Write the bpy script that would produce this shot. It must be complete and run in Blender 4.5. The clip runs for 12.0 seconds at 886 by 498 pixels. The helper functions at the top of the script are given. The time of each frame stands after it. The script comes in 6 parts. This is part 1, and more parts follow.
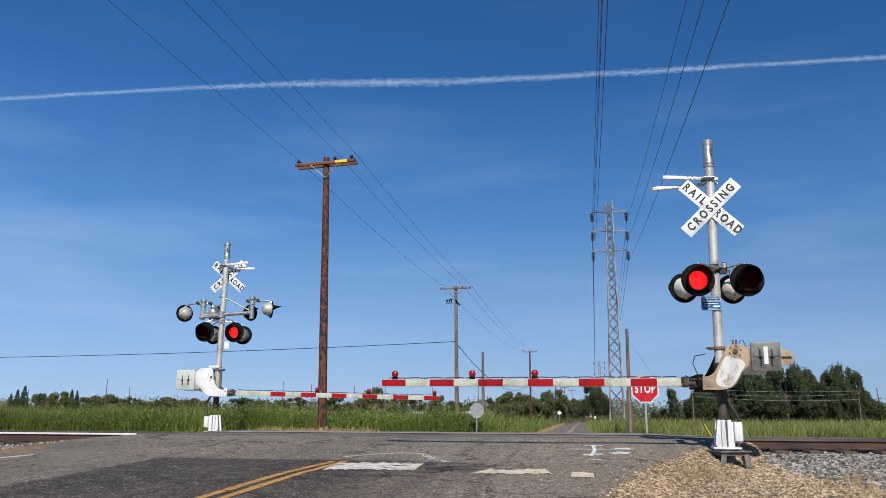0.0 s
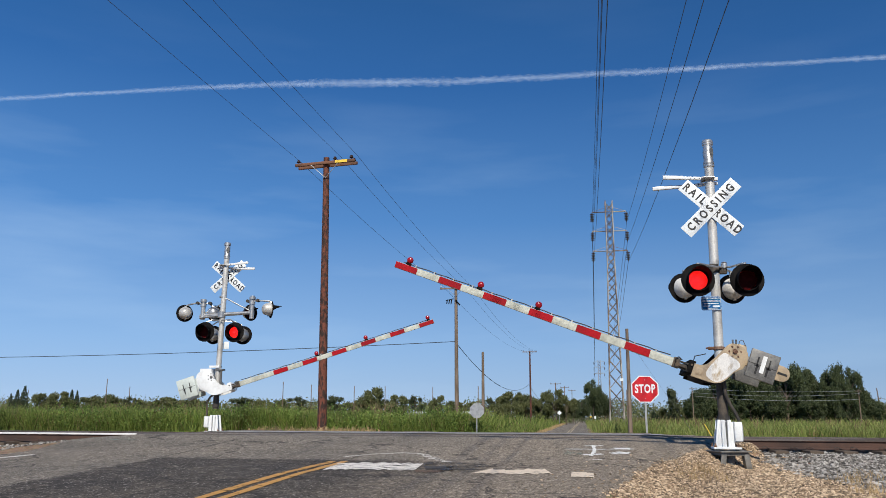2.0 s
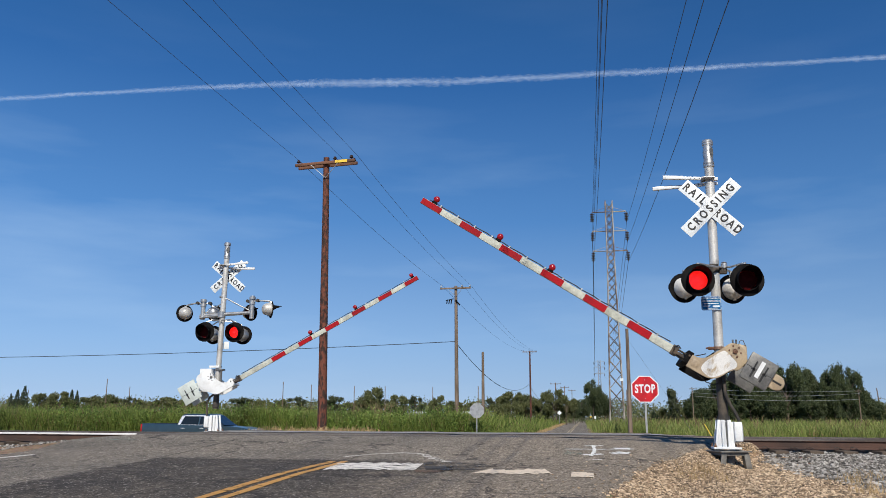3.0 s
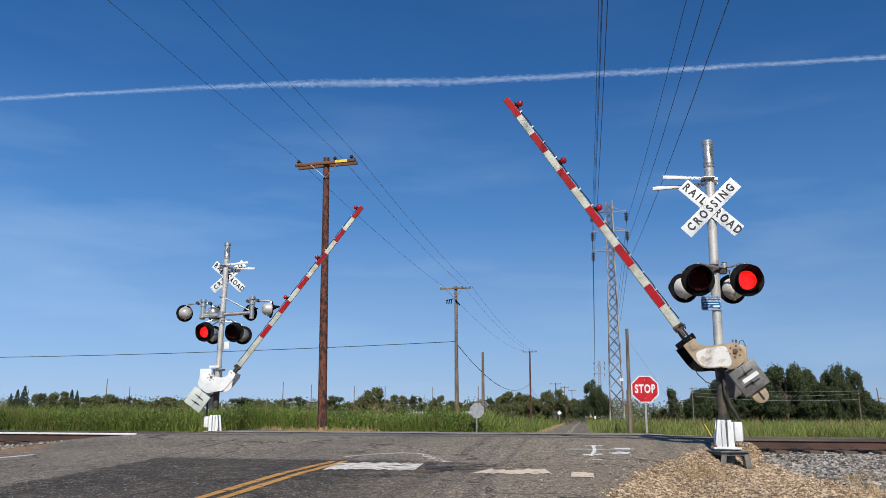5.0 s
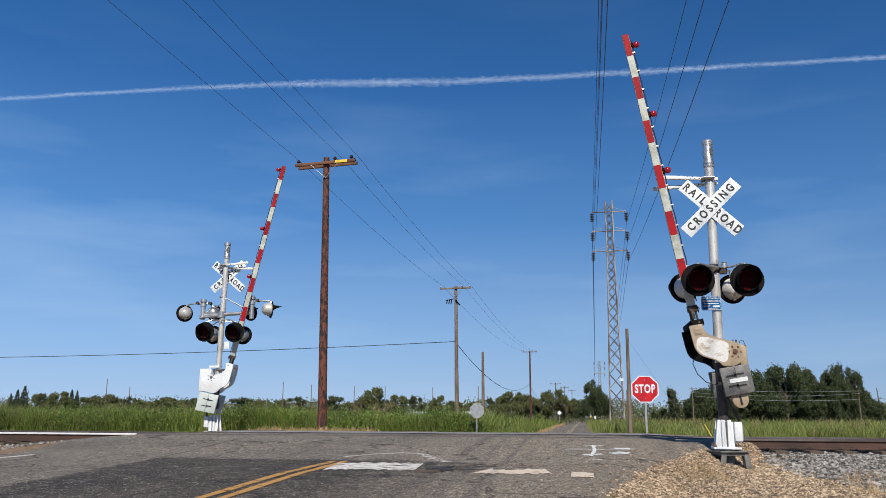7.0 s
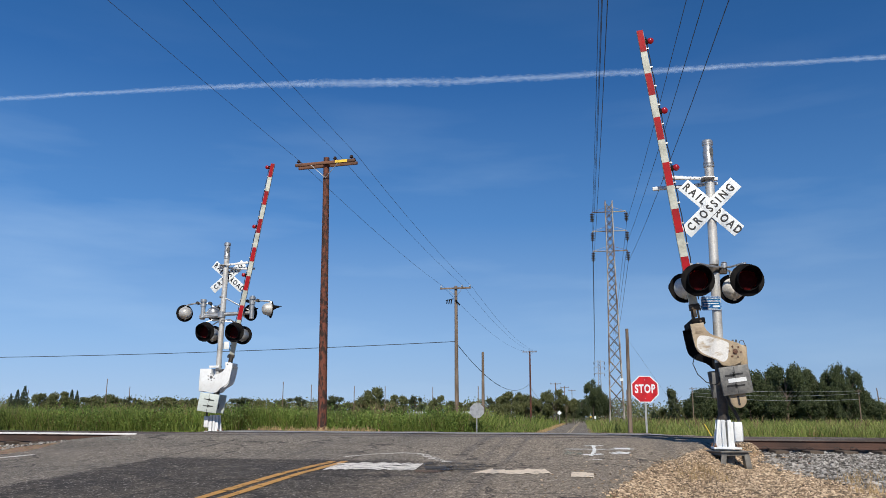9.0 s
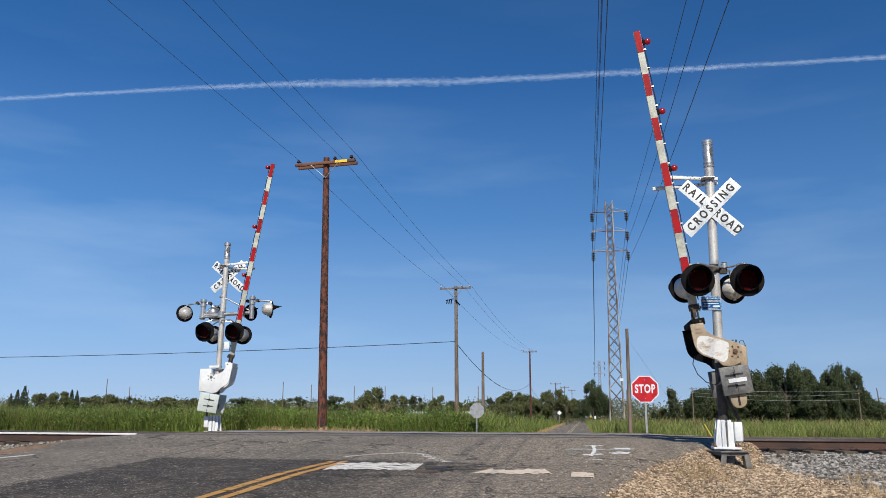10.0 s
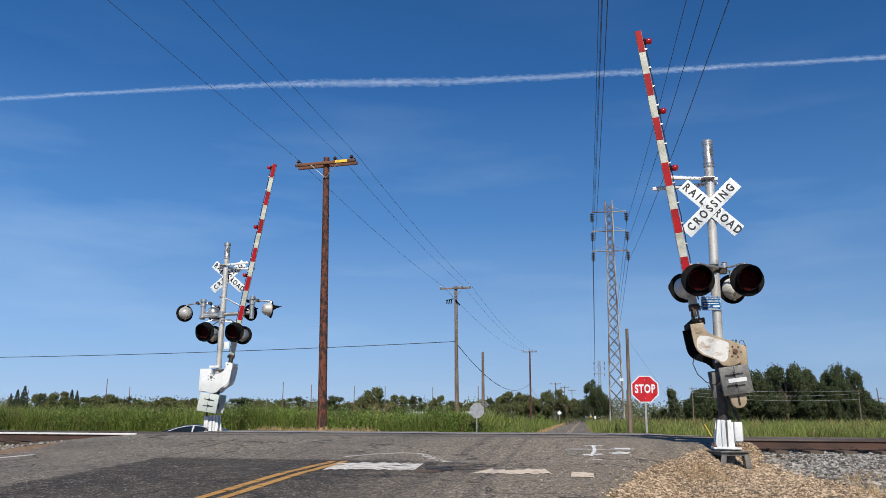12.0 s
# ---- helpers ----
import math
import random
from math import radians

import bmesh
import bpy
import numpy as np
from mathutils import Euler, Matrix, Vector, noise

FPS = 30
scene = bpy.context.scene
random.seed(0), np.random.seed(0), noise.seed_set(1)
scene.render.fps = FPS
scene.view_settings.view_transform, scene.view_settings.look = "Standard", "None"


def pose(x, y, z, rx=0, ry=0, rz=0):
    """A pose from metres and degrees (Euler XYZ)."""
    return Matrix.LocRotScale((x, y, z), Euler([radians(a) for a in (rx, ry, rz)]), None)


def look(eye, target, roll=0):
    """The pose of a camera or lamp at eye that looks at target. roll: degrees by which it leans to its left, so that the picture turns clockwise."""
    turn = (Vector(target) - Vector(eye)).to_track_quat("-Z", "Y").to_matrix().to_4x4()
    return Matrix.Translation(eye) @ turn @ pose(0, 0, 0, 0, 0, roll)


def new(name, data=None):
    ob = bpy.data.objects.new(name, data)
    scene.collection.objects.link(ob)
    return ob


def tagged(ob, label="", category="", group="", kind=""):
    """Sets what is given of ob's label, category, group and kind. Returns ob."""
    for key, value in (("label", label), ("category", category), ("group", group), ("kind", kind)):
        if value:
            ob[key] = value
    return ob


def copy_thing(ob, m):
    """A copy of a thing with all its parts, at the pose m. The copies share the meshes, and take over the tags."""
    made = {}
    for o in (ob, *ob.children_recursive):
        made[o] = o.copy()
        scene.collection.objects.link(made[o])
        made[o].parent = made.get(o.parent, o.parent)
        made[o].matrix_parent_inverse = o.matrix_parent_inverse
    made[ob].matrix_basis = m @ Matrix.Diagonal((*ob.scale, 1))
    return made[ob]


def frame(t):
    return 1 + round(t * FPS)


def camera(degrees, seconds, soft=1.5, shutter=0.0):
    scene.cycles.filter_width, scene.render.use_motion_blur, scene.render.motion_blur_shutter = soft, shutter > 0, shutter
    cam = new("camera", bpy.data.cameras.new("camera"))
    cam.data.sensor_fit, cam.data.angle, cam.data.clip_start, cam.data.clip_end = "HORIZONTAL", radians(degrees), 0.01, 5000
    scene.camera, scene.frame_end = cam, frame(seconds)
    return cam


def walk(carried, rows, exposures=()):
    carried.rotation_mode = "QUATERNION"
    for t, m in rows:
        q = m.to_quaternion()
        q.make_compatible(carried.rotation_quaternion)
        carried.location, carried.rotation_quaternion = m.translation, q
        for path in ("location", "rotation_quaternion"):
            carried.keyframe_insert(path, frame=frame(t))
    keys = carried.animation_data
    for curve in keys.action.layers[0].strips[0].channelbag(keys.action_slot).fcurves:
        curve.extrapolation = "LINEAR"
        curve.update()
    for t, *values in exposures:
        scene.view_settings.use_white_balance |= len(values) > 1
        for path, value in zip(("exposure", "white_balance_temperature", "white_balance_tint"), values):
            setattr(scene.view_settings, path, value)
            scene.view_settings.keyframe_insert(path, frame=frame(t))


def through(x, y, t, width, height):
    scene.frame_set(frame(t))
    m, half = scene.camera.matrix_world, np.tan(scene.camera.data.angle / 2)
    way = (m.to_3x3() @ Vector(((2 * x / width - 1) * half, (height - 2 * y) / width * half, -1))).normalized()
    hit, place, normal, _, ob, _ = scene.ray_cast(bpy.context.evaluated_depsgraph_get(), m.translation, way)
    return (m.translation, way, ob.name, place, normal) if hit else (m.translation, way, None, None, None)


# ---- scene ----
# ---------------------------------------------------------------- camera
import collections
import itertools
EYE = Vector((0.0, 0.0, 0.38))
YAW, PITCH, ROLL = radians(9.85), radians(12.0), 0.25
AHEAD = Vector((-math.sin(YAW) * math.cos(PITCH), math.cos(YAW) * math.cos(PITCH), math.sin(PITCH)))
cam = camera(58.85, 12.0, soft=0.7)
VIEW = look(EYE, EYE + AHEAD, ROLL)
walk(cam, [(0.0, VIEW), (12.0, VIEW)], [(0.0, -0.02), (12.0, -0.02)])

# ---------------------------------------------------------------- sky and sun
SUN_TURN, SUN_HIGH = radians(171), radians(42)
SUN_FROM = Vector((math.sin(SUN_TURN) * math.cos(SUN_HIGH), math.cos(SUN_TURN) * math.cos(SUN_HIGH), math.sin(SUN_HIGH)))
world = bpy.data.worlds.new("world")
scene.world = world
world.use_nodes = True
wn, wl = world.node_tree.nodes, world.node_tree.links
sky = wn.new("ShaderNodeTexSky")
sky.sky_type, sky.sun_disc = "NISHITA", False
sky.sun_elevation, sky.sun_rotation = SUN_HIGH, SUN_TURN
sky.altitude, sky.air_density, sky.dust_density, sky.ozone_density = 20, 1.0, 0.0, 4.0
background = wn["Background"]
background.inputs["Strength"].default_value = 0.1
# thin streaks of high cloud over the whole sky
w_co = wn.new("ShaderNodeTexCoord")
w_map = wn.new("ShaderNodeMapping")
w_map.inputs["Scale"].default_value = (2.0, 2.0, 11.0)
w_map.inputs["Rotation"].default_value = (0.1, 0.16, 0.4)
w_noise = wn.new("ShaderNodeTexNoise")
w_noise.inputs["Scale"].default_value, w_noise.inputs["Detail"].default_value = 1.7, 6
w_ramp = wn.new("ShaderNodeMapRange")
w_ramp.inputs["From Min"].default_value, w_ramp.inputs["From Max"].default_value = 0.5, 0.78
w_ramp.inputs["To Max"].default_value = 0.22
w_mix = wn.new("ShaderNodeMixRGB")
w_mix.inputs["Color2"].default_value = (4.6, 6.4, 8.6, 1)
wl.new(w_co.outputs["Generated"], w_map.inputs["Vector"])
wl.new(w_map.outputs["Vector"], w_noise.inputs["Vector"])
wl.new(w_noise.outputs["Fac"], w_ramp.inputs["Value"])
# summer haze: paler blue towards the horizon, all the way round
w_xyz = wn.new("ShaderNodeSeparateXYZ")
wl.new(w_co.outputs["Generated"], w_xyz.inputs["Vector"])
w_haze = wn.new("ShaderNodeValToRGB")
w_els = w_haze.color_ramp.elements
w_els[0].position, w_els[0].color = 0.0, (3.2, 4.8, 7.3, 1)
w_els[1].position, w_els[1].color = 0.55, (0.12, 0.83, 2.6, 1)
w_els.new(0.09).color = (2.3, 4.15, 7.2, 1)
w_els.new(0.24).color = (0.74, 2.34, 5.58, 1)
w_els.new(0.40).color = (0.22, 1.23, 3.74, 1)
wl.new(w_xyz.outputs["Z"], w_haze.inputs["Fac"])
w_air = wn.new("ShaderNodeMixRGB")
w_air.inputs["Fac"].default_value = 0.9
wl.new(sky.outputs["Color"], w_air.inputs["Color1"])
wl.new(w_haze.outputs["Color"], w_air.inputs["Color2"])
wl.new(w_air.outputs["Color"], w_mix.inputs["Color1"])
# the streaks thin out overhead
w_low = wn.new("ShaderNodeMapRange")
w_low.inputs["From Min"].default_value, w_low.inputs["From Max"].default_value = 0.2, 0.42
w_low.inputs["To Min"].default_value, w_low.inputs["To Max"].default_value = 1.0, 0.1
wl.new(w_xyz.outputs["Z"], w_low.inputs["Value"])
w_thin = wn.new("ShaderNodeMath")
w_thin.operation = "MULTIPLY"
wl.new(w_ramp.outputs["Result"], w_thin.inputs[0])
wl.new(w_low.outputs["Result"], w_thin.inputs[1])
wl.new(w_thin.outputs[0], w_mix.inputs["Fac"])
# the sky is a little deeper towards the east
w_east = wn.new("ShaderNodeMath")
w_east.operation = "MULTIPLY_ADD"
w_east.inputs[1].default_value, w_east.inputs[2].default_value = -0.20, 1.01
wl.new(w_xyz.outputs["X"], w_east.inputs[0])
w_deep = wn.new("ShaderNodeMixRGB")
w_deep.blend_type = "MULTIPLY"
w_deep.inputs["Fac"].default_value = 1.0
wl.new(w_mix.outputs["Color"], w_deep.inputs["Color1"])
wl.new(w_east.outputs[0], w_deep.inputs["Color2"])
wl.new(w_deep.outputs["Color"], background.inputs["Color"])

sun = new("sun", bpy.data.lights.new("sun", "SUN"))
sun.data.energy, sun.data.angle, sun.data.color = 5.0, radians(0.53), (1.0, 0.93, 0.82)
sun.matrix_world = look(SUN_FROM * 50, (0, 0, 0))


# ---------------------------------------------------------------- materials
def bare(name):
    m = bpy.data.materials.new(name)
    m.use_nodes = True
    nodes = m.node_tree.nodes
    return m, nodes, m.node_tree.links, nodes["Principled BSDF"]


def noise_node(nodes, links, coords, size, detail=3.0, rough=0.55):
    n = nodes.new("ShaderNodeTexNoise")
    n.inputs["Scale"].default_value, n.inputs["Detail"].default_value, n.inputs["Roughness"].default_value = size, detail, rough
    links.new(coords, n.inputs["Vector"])
    return n.outputs["Fac"]


def ranged(nodes, links, value, a, b, lo=0.0, hi=1.0):
    n = nodes.new("ShaderNodeMapRange")
    for key, v in (("From Min", a), ("From Max", b), ("To Min", lo), ("To Max", hi)):
        n.inputs[key].default_value = v
    links.new(value, n.inputs["Value"])
    return n.outputs["Result"]


def blend(nodes, links, fac, one, two, how="MIX"):
    n = nodes.new("ShaderNodeMixRGB")
    n.blend_type = how
    for socket, v in (("Fac", fac), ("Color1", one), ("Color2", two)):
        if isinstance(v, (int, float)):
            n.inputs[socket].default_value = v
        elif isinstance(v, tuple):
            n.inputs[socket].default_value = (*v, 1)
        else:
            links.new(v, n.inputs[socket])
    return n.outputs["Color"]


def bumped(nodes, links, shader, height, strength, distance=0.01):
    n = nodes.new("ShaderNodeBump")
    n.inputs["Strength"].default_value, n.inputs["Distance"].default_value = strength, distance
    links.new(height, n.inputs["Height"])
    links.new(n.outputs["Normal"], shader.inputs["Normal"])


def mat(name, color, rough=0.6, metal=0.0, second=None, coarse=3.0, fine=45.0, vary=0.25, bump=0.2, edge=(0.45, 0.62), stretch=(1, 1, 1)):
    """Base colour with blotches of a second one, fine grain and relief."""
    m, nodes, links, bsdf = bare(name)
    co = nodes.new("ShaderNodeTexCoord")
    mp = nodes.new("ShaderNodeMapping")
    mp.inputs["Scale"].default_value = stretch
    links.new(co.outputs["Object"], mp.inputs["Vector"])
    v = mp.outputs["Vector"]
    second = second or tuple(c * (1 - vary) for c in color)
    big = noise_node(nodes, links, v, coarse, 5)
    small = noise_node(nodes, links, v, fine, 3)
    c = blend(nodes, links, ranged(nodes, links, big, *edge), color, second)
    c = blend(nodes, links, 1.0, c, ranged(nodes, links, small, 0.3, 0.7, 1 - vary, 1 + vary * 0.4), "MULTIPLY")
    links.new(c, bsdf.inputs["Base Color"])
    links.new(ranged(nodes, links, small, 0.3, 0.7, max(rough - 0.1, 0.05), min(rough + 0.1, 1)), bsdf.inputs["Roughness"])
    bsdf.inputs["Metallic"].default_value = metal
    if bump:
        bumped(nodes, links, bsdf, small, bump)
    return m


galvanised = mat("galvanised steel", (0.52, 0.53, 0.53), 0.42, 0.75, (0.40, 0.41, 0.42), 5, 60, 0.18, 0.1)
silver_paint = mat("aluminium paint", (0.62, 0.62, 0.60), 0.5, 0.35, (0.45, 0.44, 0.42), 4, 50, 0.2, 0.1)
dark_pipe = mat("dark steel pipe", (0.045, 0.042, 0.04), 0.7, 0.1, (0.11, 0.09, 0.07), 6, 50, 0.3, 0.2)
rust = mat("rusty iron", (0.16, 0.08, 0.05), 0.8, 0.1, (0.28, 0.2, 0.15), 8, 60, 0.3, 0.3)
white_paint = mat("white enamel", (0.74, 0.77, 0.79), 0.4, 0.0, (0.67, 0.69, 0.70), 6, 50, 0.1, 0.05)
old_white = mat("dirty white paint", (0.70, 0.69, 0.65), 0.55, 0.0, (0.46, 0.43, 0.38), 5, 40, 0.2, 0.1, (0.5, 0.75))
tan_paint = mat("tan painted casting with worn white patch", (0.42, 0.33, 0.22), 0.5, 0.0, (0.33, 0.26, 0.18), 5, 40, 0.2, 0.15)
pale_plate = mat("pale grey-green painted plate", (0.52, 0.58, 0.56), 0.5, 0.0, (0.44, 0.49, 0.47), 4, 40, 0.12, 0.05)
black_paint = mat("black paint", (0.005, 0.005, 0.006), 0.75, 0.0, (0.013, 0.012, 0.012), 6, 50, 0.2, 0.05)
black_paint.node_tree.nodes["Principled BSDF"].inputs["Specular IOR Level"].default_value = 0.08
dark_grey = mat("grey iron plate", (0.13, 0.13, 0.13), 0.5, 0.2, (0.19, 0.19, 0.18), 5, 40, 0.25, 0.15)
stand_steel = mat("dull weathered steel", (0.24, 0.23, 0.21), 0.65, 0.3, (0.15, 0.14, 0.125), 5, 50, 0.25, 0.2)
worn_iron = mat("dark worn iron", (0.05, 0.046, 0.042), 0.7, 0.2, (0.11, 0.08, 0.055), 7, 50, 0.3, 0.2)
sheet_white = mat("white sign sheeting", (0.74, 0.79, 0.82), 0.4, 0.0, (0.68, 0.73, 0.76), 3, 30, 0.06, 0.0)
letter_black = mat("black lettering", (0.015, 0.015, 0.016), 0.5, 0.0, None, 5, 40, 0.2, 0.0)
sign_red = mat("red sign sheeting", (0.55, 0.012, 0.02), 0.35, 0.0, (0.46, 0.012, 0.02), 3, 30, 0.1, 0.0)
sign_blue = mat("blue sign sheeting", (0.006, 0.10, 0.30), 0.5, 0.0, (0.01, 0.14, 0.36), 5, 30, 0.15, 0.0)
sign_blue.node_tree.nodes["Principled BSDF"].inputs["Specular IOR Level"].default_value = 0.15
band_red = mat("worn red reflective band", (0.36, 0.006, 0.013), 0.55, 0.0, (0.24, 0.008, 0.014), 2.2, 30, 0.15, 0.0)
band_red.node_tree.nodes["Principled BSDF"].inputs["Specular IOR Level"].default_value = 0.15
arm_white = mat("weathered white arm", (0.52, 0.54, 0.48), 0.6, 0.0, (0.38, 0.39, 0.34), 4, 30, 0.2, 0.05)
arm_white.node_tree.nodes["Principled BSDF"].inputs["Specular IOR Level"].default_value = 0.15
cable_black = mat("black cable", (0.02, 0.02, 0.022), 0.5, 0.0, None, 5, 40, 0.2, 0.0)
wire_grey = mat("dull aluminium wire", (0.10, 0.10, 0.11), 0.6, 0.4, None, 5, 40, 0.2, 0.0)
glass_red = mat("dark red lens", (0.05, 0.002, 0.004), 0.6, 0.0, (0.035, 0.002, 0.003), 8, 90, 0.3, 0.05)
glass_red.node_tree.nodes["Principled BSDF"].inputs["Specular IOR Level"].default_value = 0.08
ceramic = mat("dark glazed porcelain", (0.05, 0.03, 0.025), 0.25, 0.0, None, 5, 40, 0.2, 0.0)
glass_white = mat("grey glass insulator", (0.5, 0.53, 0.55), 0.2, 0.0, None, 5, 40, 0.1, 0.0)
yellow_plate = mat("yellow number plate", (0.80, 0.55, 0.05), 0.5, 0.0, None, 5, 40, 0.1, 0.0)
brown_pole = mat("creosoted brown pole", (0.17, 0.054, 0.032), 0.85, 0.0, (0.035, 0.018, 0.014), 5.5, 24, 0.5, 0.8, (0.44, 0.58), (2, 2, 0.8))
grey_pole = mat("weathered grey-brown pole", (0.22, 0.165, 0.125), 0.9, 0.0, (0.13, 0.095, 0.07), 2.2, 20, 0.3, 0.6, (0.42, 0.6), (3, 3, 0.4))
timber_arm = mat("weathered crossarm timber", (0.19, 0.085, 0.048), 0.85, 0.0, (0.10, 0.05, 0.032), 2.0, 20, 0.3, 0.5, (0.42, 0.6), (0.5, 3, 3))
lattice_steel = mat("weathered tower steel", (0.50, 0.46, 0.41), 0.65, 0.2, (0.20, 0.14, 0.10), 0.7, 20, 0.25, 0.1, (0.45, 0.56))
lattice_dark = mat("dark weathered tower bars", (0.13, 0.11, 0.10), 0.7, 0.2, (0.34, 0.28, 0.23), 0.5, 20, 0.2, 0.1, (0.5, 0.6))


def glow(name, color, strength, lit_by=0.0):
    m, nodes, links, bsdf = bare(name)
    bsdf.inputs["Base Color"].default_value = (*color, 1)
    bsdf.inputs["Roughness"].default_value = 0.25
    co = nodes.new("ShaderNodeTexCoord")
    cells = nodes.new("ShaderNodeTexVoronoi")
    cells.inputs["Scale"].default_value = 60
    links.new(co.outputs["Object"], cells.inputs["Vector"])
    links.new(blend(nodes, links, ranged(nodes, links, cells.outputs["Distance"], 0.2, 0.6), (1.0, 0.035, 0.02), (0.75, 0.004, 0.006)), bsdf.inputs["Emission Color"])
    bsdf.inputs["Emission Strength"].default_value = strength
    return m


led_lit = glow("lit red diodes", (0.5, 0.01, 0.01), 1.15)
dome_red = glow("glowing red dome", (0.24, 0.004, 0.012), 0.08)


# ---------------------------------------------------------------- mesh building
class Shape:
    """A bmesh with a few solids to add to it."""

    def __init__(self):
        self.bm = bmesh.new()

    def box(self, centre, size, m=Matrix(), bevel=0.0):
        r = bmesh.ops.create_cube(self.bm, size=1.0, matrix=m @ Matrix.Translation(centre) @ Matrix.Diagonal((*size, 1)))
        if bevel:
            edges = list({e for v in r["verts"] for e in v.link_edges})
            bmesh.ops.bevel(self.bm, geom=edges, offset=bevel, segments=2, affect="EDGES", profile=0.5)
        return self

    def rod(self, p, q, r0, r1=None, seg=12, m=Matrix()):
        p, q = m @ Vector(p), m @ Vector(q)
        r1 = r0 if r1 is None else r1
        d = q - p
        turn = d.to_track_quat("Z", "Y").to_matrix().to_4x4()
        bmesh.ops.create_cone(self.bm, cap_ends=True, segments=seg, radius1=r0, radius2=r1, depth=d.length, matrix=Matrix.Translation((p + q) / 2) @ turn)
        return self

    def pipe(self, points, r, seg=8):
        """A bent tube through the points."""
        pts = [Vector(p) for p in points]
        rings = []
        for i, p in enumerate(pts):
            d = (pts[min(i + 1, len(pts) - 1)] - pts[max(i - 1, 0)]).normalized()
            turn = d.to_track_quat("Z", "Y").to_matrix()
            rings.append([self.bm.verts.new(p + turn @ Vector((r * math.cos(a), r * math.sin(a), 0))) for a in (2 * math.pi * k / seg for k in range(seg))])
        for a, b in zip(rings, rings[1:]):
            for k in range(seg):
                self.bm.faces.new((a[k], a[(k + 1) % seg], b[(k + 1) % seg], b[k]))
        self.bm.faces.new(rings[0][::-1]), self.bm.faces.new(rings[-1])
        return self

    def lathe(self, profile, seg=28, m=Matrix(), a0=0.0, a1=2 * math.pi):
        """Turns (radius, height) pairs round the z axis."""
        whole = abs(a1 - a0 - 2 * math.pi) < 1e-6
        n = seg if whole else seg + 1
        rings = [[self.bm.verts.new(m @ Vector((r * math.cos(a0 + (a1 - a0) * k / seg), r * math.sin(a0 + (a1 - a0) * k / seg), h))) for k in range(n)] for r, h in profile]
        for a, b in zip(rings, rings[1:]):
            for k in range(seg):
                j = (k + 1) % n
                self.bm.faces.new((a[k], a[j], b[j], b[k]))
        return self

    def prism(self, outline, y0, y1, m=Matrix(), bevel=0.0):
        """An outline of (x, z) pairs, given depth along y."""
        a = [self.bm.verts.new(m @ Vector((x, y0, z))) for x, z in outline]
        b = [self.bm.verts.new(m @ Vector((x, y1, z))) for x, z in outline]
        n = len(a)
        faces = [self.bm.faces.new(a), self.bm.faces.new(b[::-1])]
        for k in range(n):
            faces.append(self.bm.faces.new((a[k], b[k], b[(k + 1) % n], a[(k + 1) % n])))
        if bevel:
            rim = [e for f in faces[:2] for e in f.edges]
            bmesh.ops.bevel(self.bm, geom=rim, offset=bevel, segments=2, affect="EDGES", profile=0.5)
        return self

    def mesh(self, name, smooth=35):
        bmesh.ops.remove_doubles(self.bm, verts=self.bm.verts[:], dist=1e-5)
        bmesh.ops.recalc_face_normals(self.bm, faces=self.bm.faces[:])
        data = bpy.data.meshes.new(name)
        self.bm.to_mesh(data)
        self.bm.free()
        if smooth:
            data.shade_smooth()
            data.set_sharp_from_angle(angle=radians(smooth))
        return data


def part(name, shape, material, parent=None, label="", at=None, smooth=35):
    data = shape.mesh(name, smooth) if isinstance(shape, Shape) else shape
    if material and not data.materials:
        data.materials.append(material)
    ob = new(name, data)
    if parent:
        ob.parent = parent
    if at is not None:
        ob.matrix_basis = at
    if label:
        ob["label"] = label
    if name in ("cable_clips", "anchor_nuts", "holes", "bolts", "hub_bolts", "slots", "bars"):
        ob["kind"] = "stuff"
    return ob


def thing(name, m, label, category, group="", kind=""):
    ob = new(name)
    ob.empty_display_size = 0.2
    ob.matrix_basis = m
    return tagged(ob, label, category, group, kind)


def words(text, size, m, parent, material, name="lettering", spread=1.0, bold=0.0):
    """Raised letters, standing in the x-z plane and read from -y."""
    cu = bpy.data.curves.new(name, "FONT")
    cu.body, cu.size, cu.align_x, cu.align_y, cu.extrude, cu.space_character, cu.offset = text, size, "CENTER", "CENTER", 0.0015, spread, bold
    cu.resolution_u = 3
    tmp = new(name, cu)
    bpy.context.view_layer.update()
    data = bpy.data.meshes.new_from_object(tmp.evaluated_get(bpy.context.evaluated_depsgraph_get()))
    bpy.data.objects.remove(tmp)
    bpy.data.curves.remove(cu)
    data.transform(m @ pose(0, 0, 0, 90, 0, 0))
    data.materials.clear()
    return part(name, data, material, parent)


def table(rows, y):
    return float(np.interp(y, [r[0] for r in rows], [r[1] for r in rows]))


def smoothstep(t):
    t = min(max(t, 0.0), 1.0)
    return t * t * (3 - 2 * t)


def grid_mesh(name, xs, ys, height):
    """A sheet over rows of y; xs(y) gives the x values of a row."""
    verts, faces = [], []
    for y in ys:
        for x in xs(y):
            verts.append((x, y, height(x, y)))
    n = len(xs(ys[0]))
    for j in range(len(ys) - 1):
        for i in range(n - 1):
            a = j * n + i
            faces.append((a, a + 1, a + n + 1, a + n))
    data = bpy.data.meshes.new(name)
    data.from_pydata(verts, [], faces)
    data.shade_smooth()
    return data


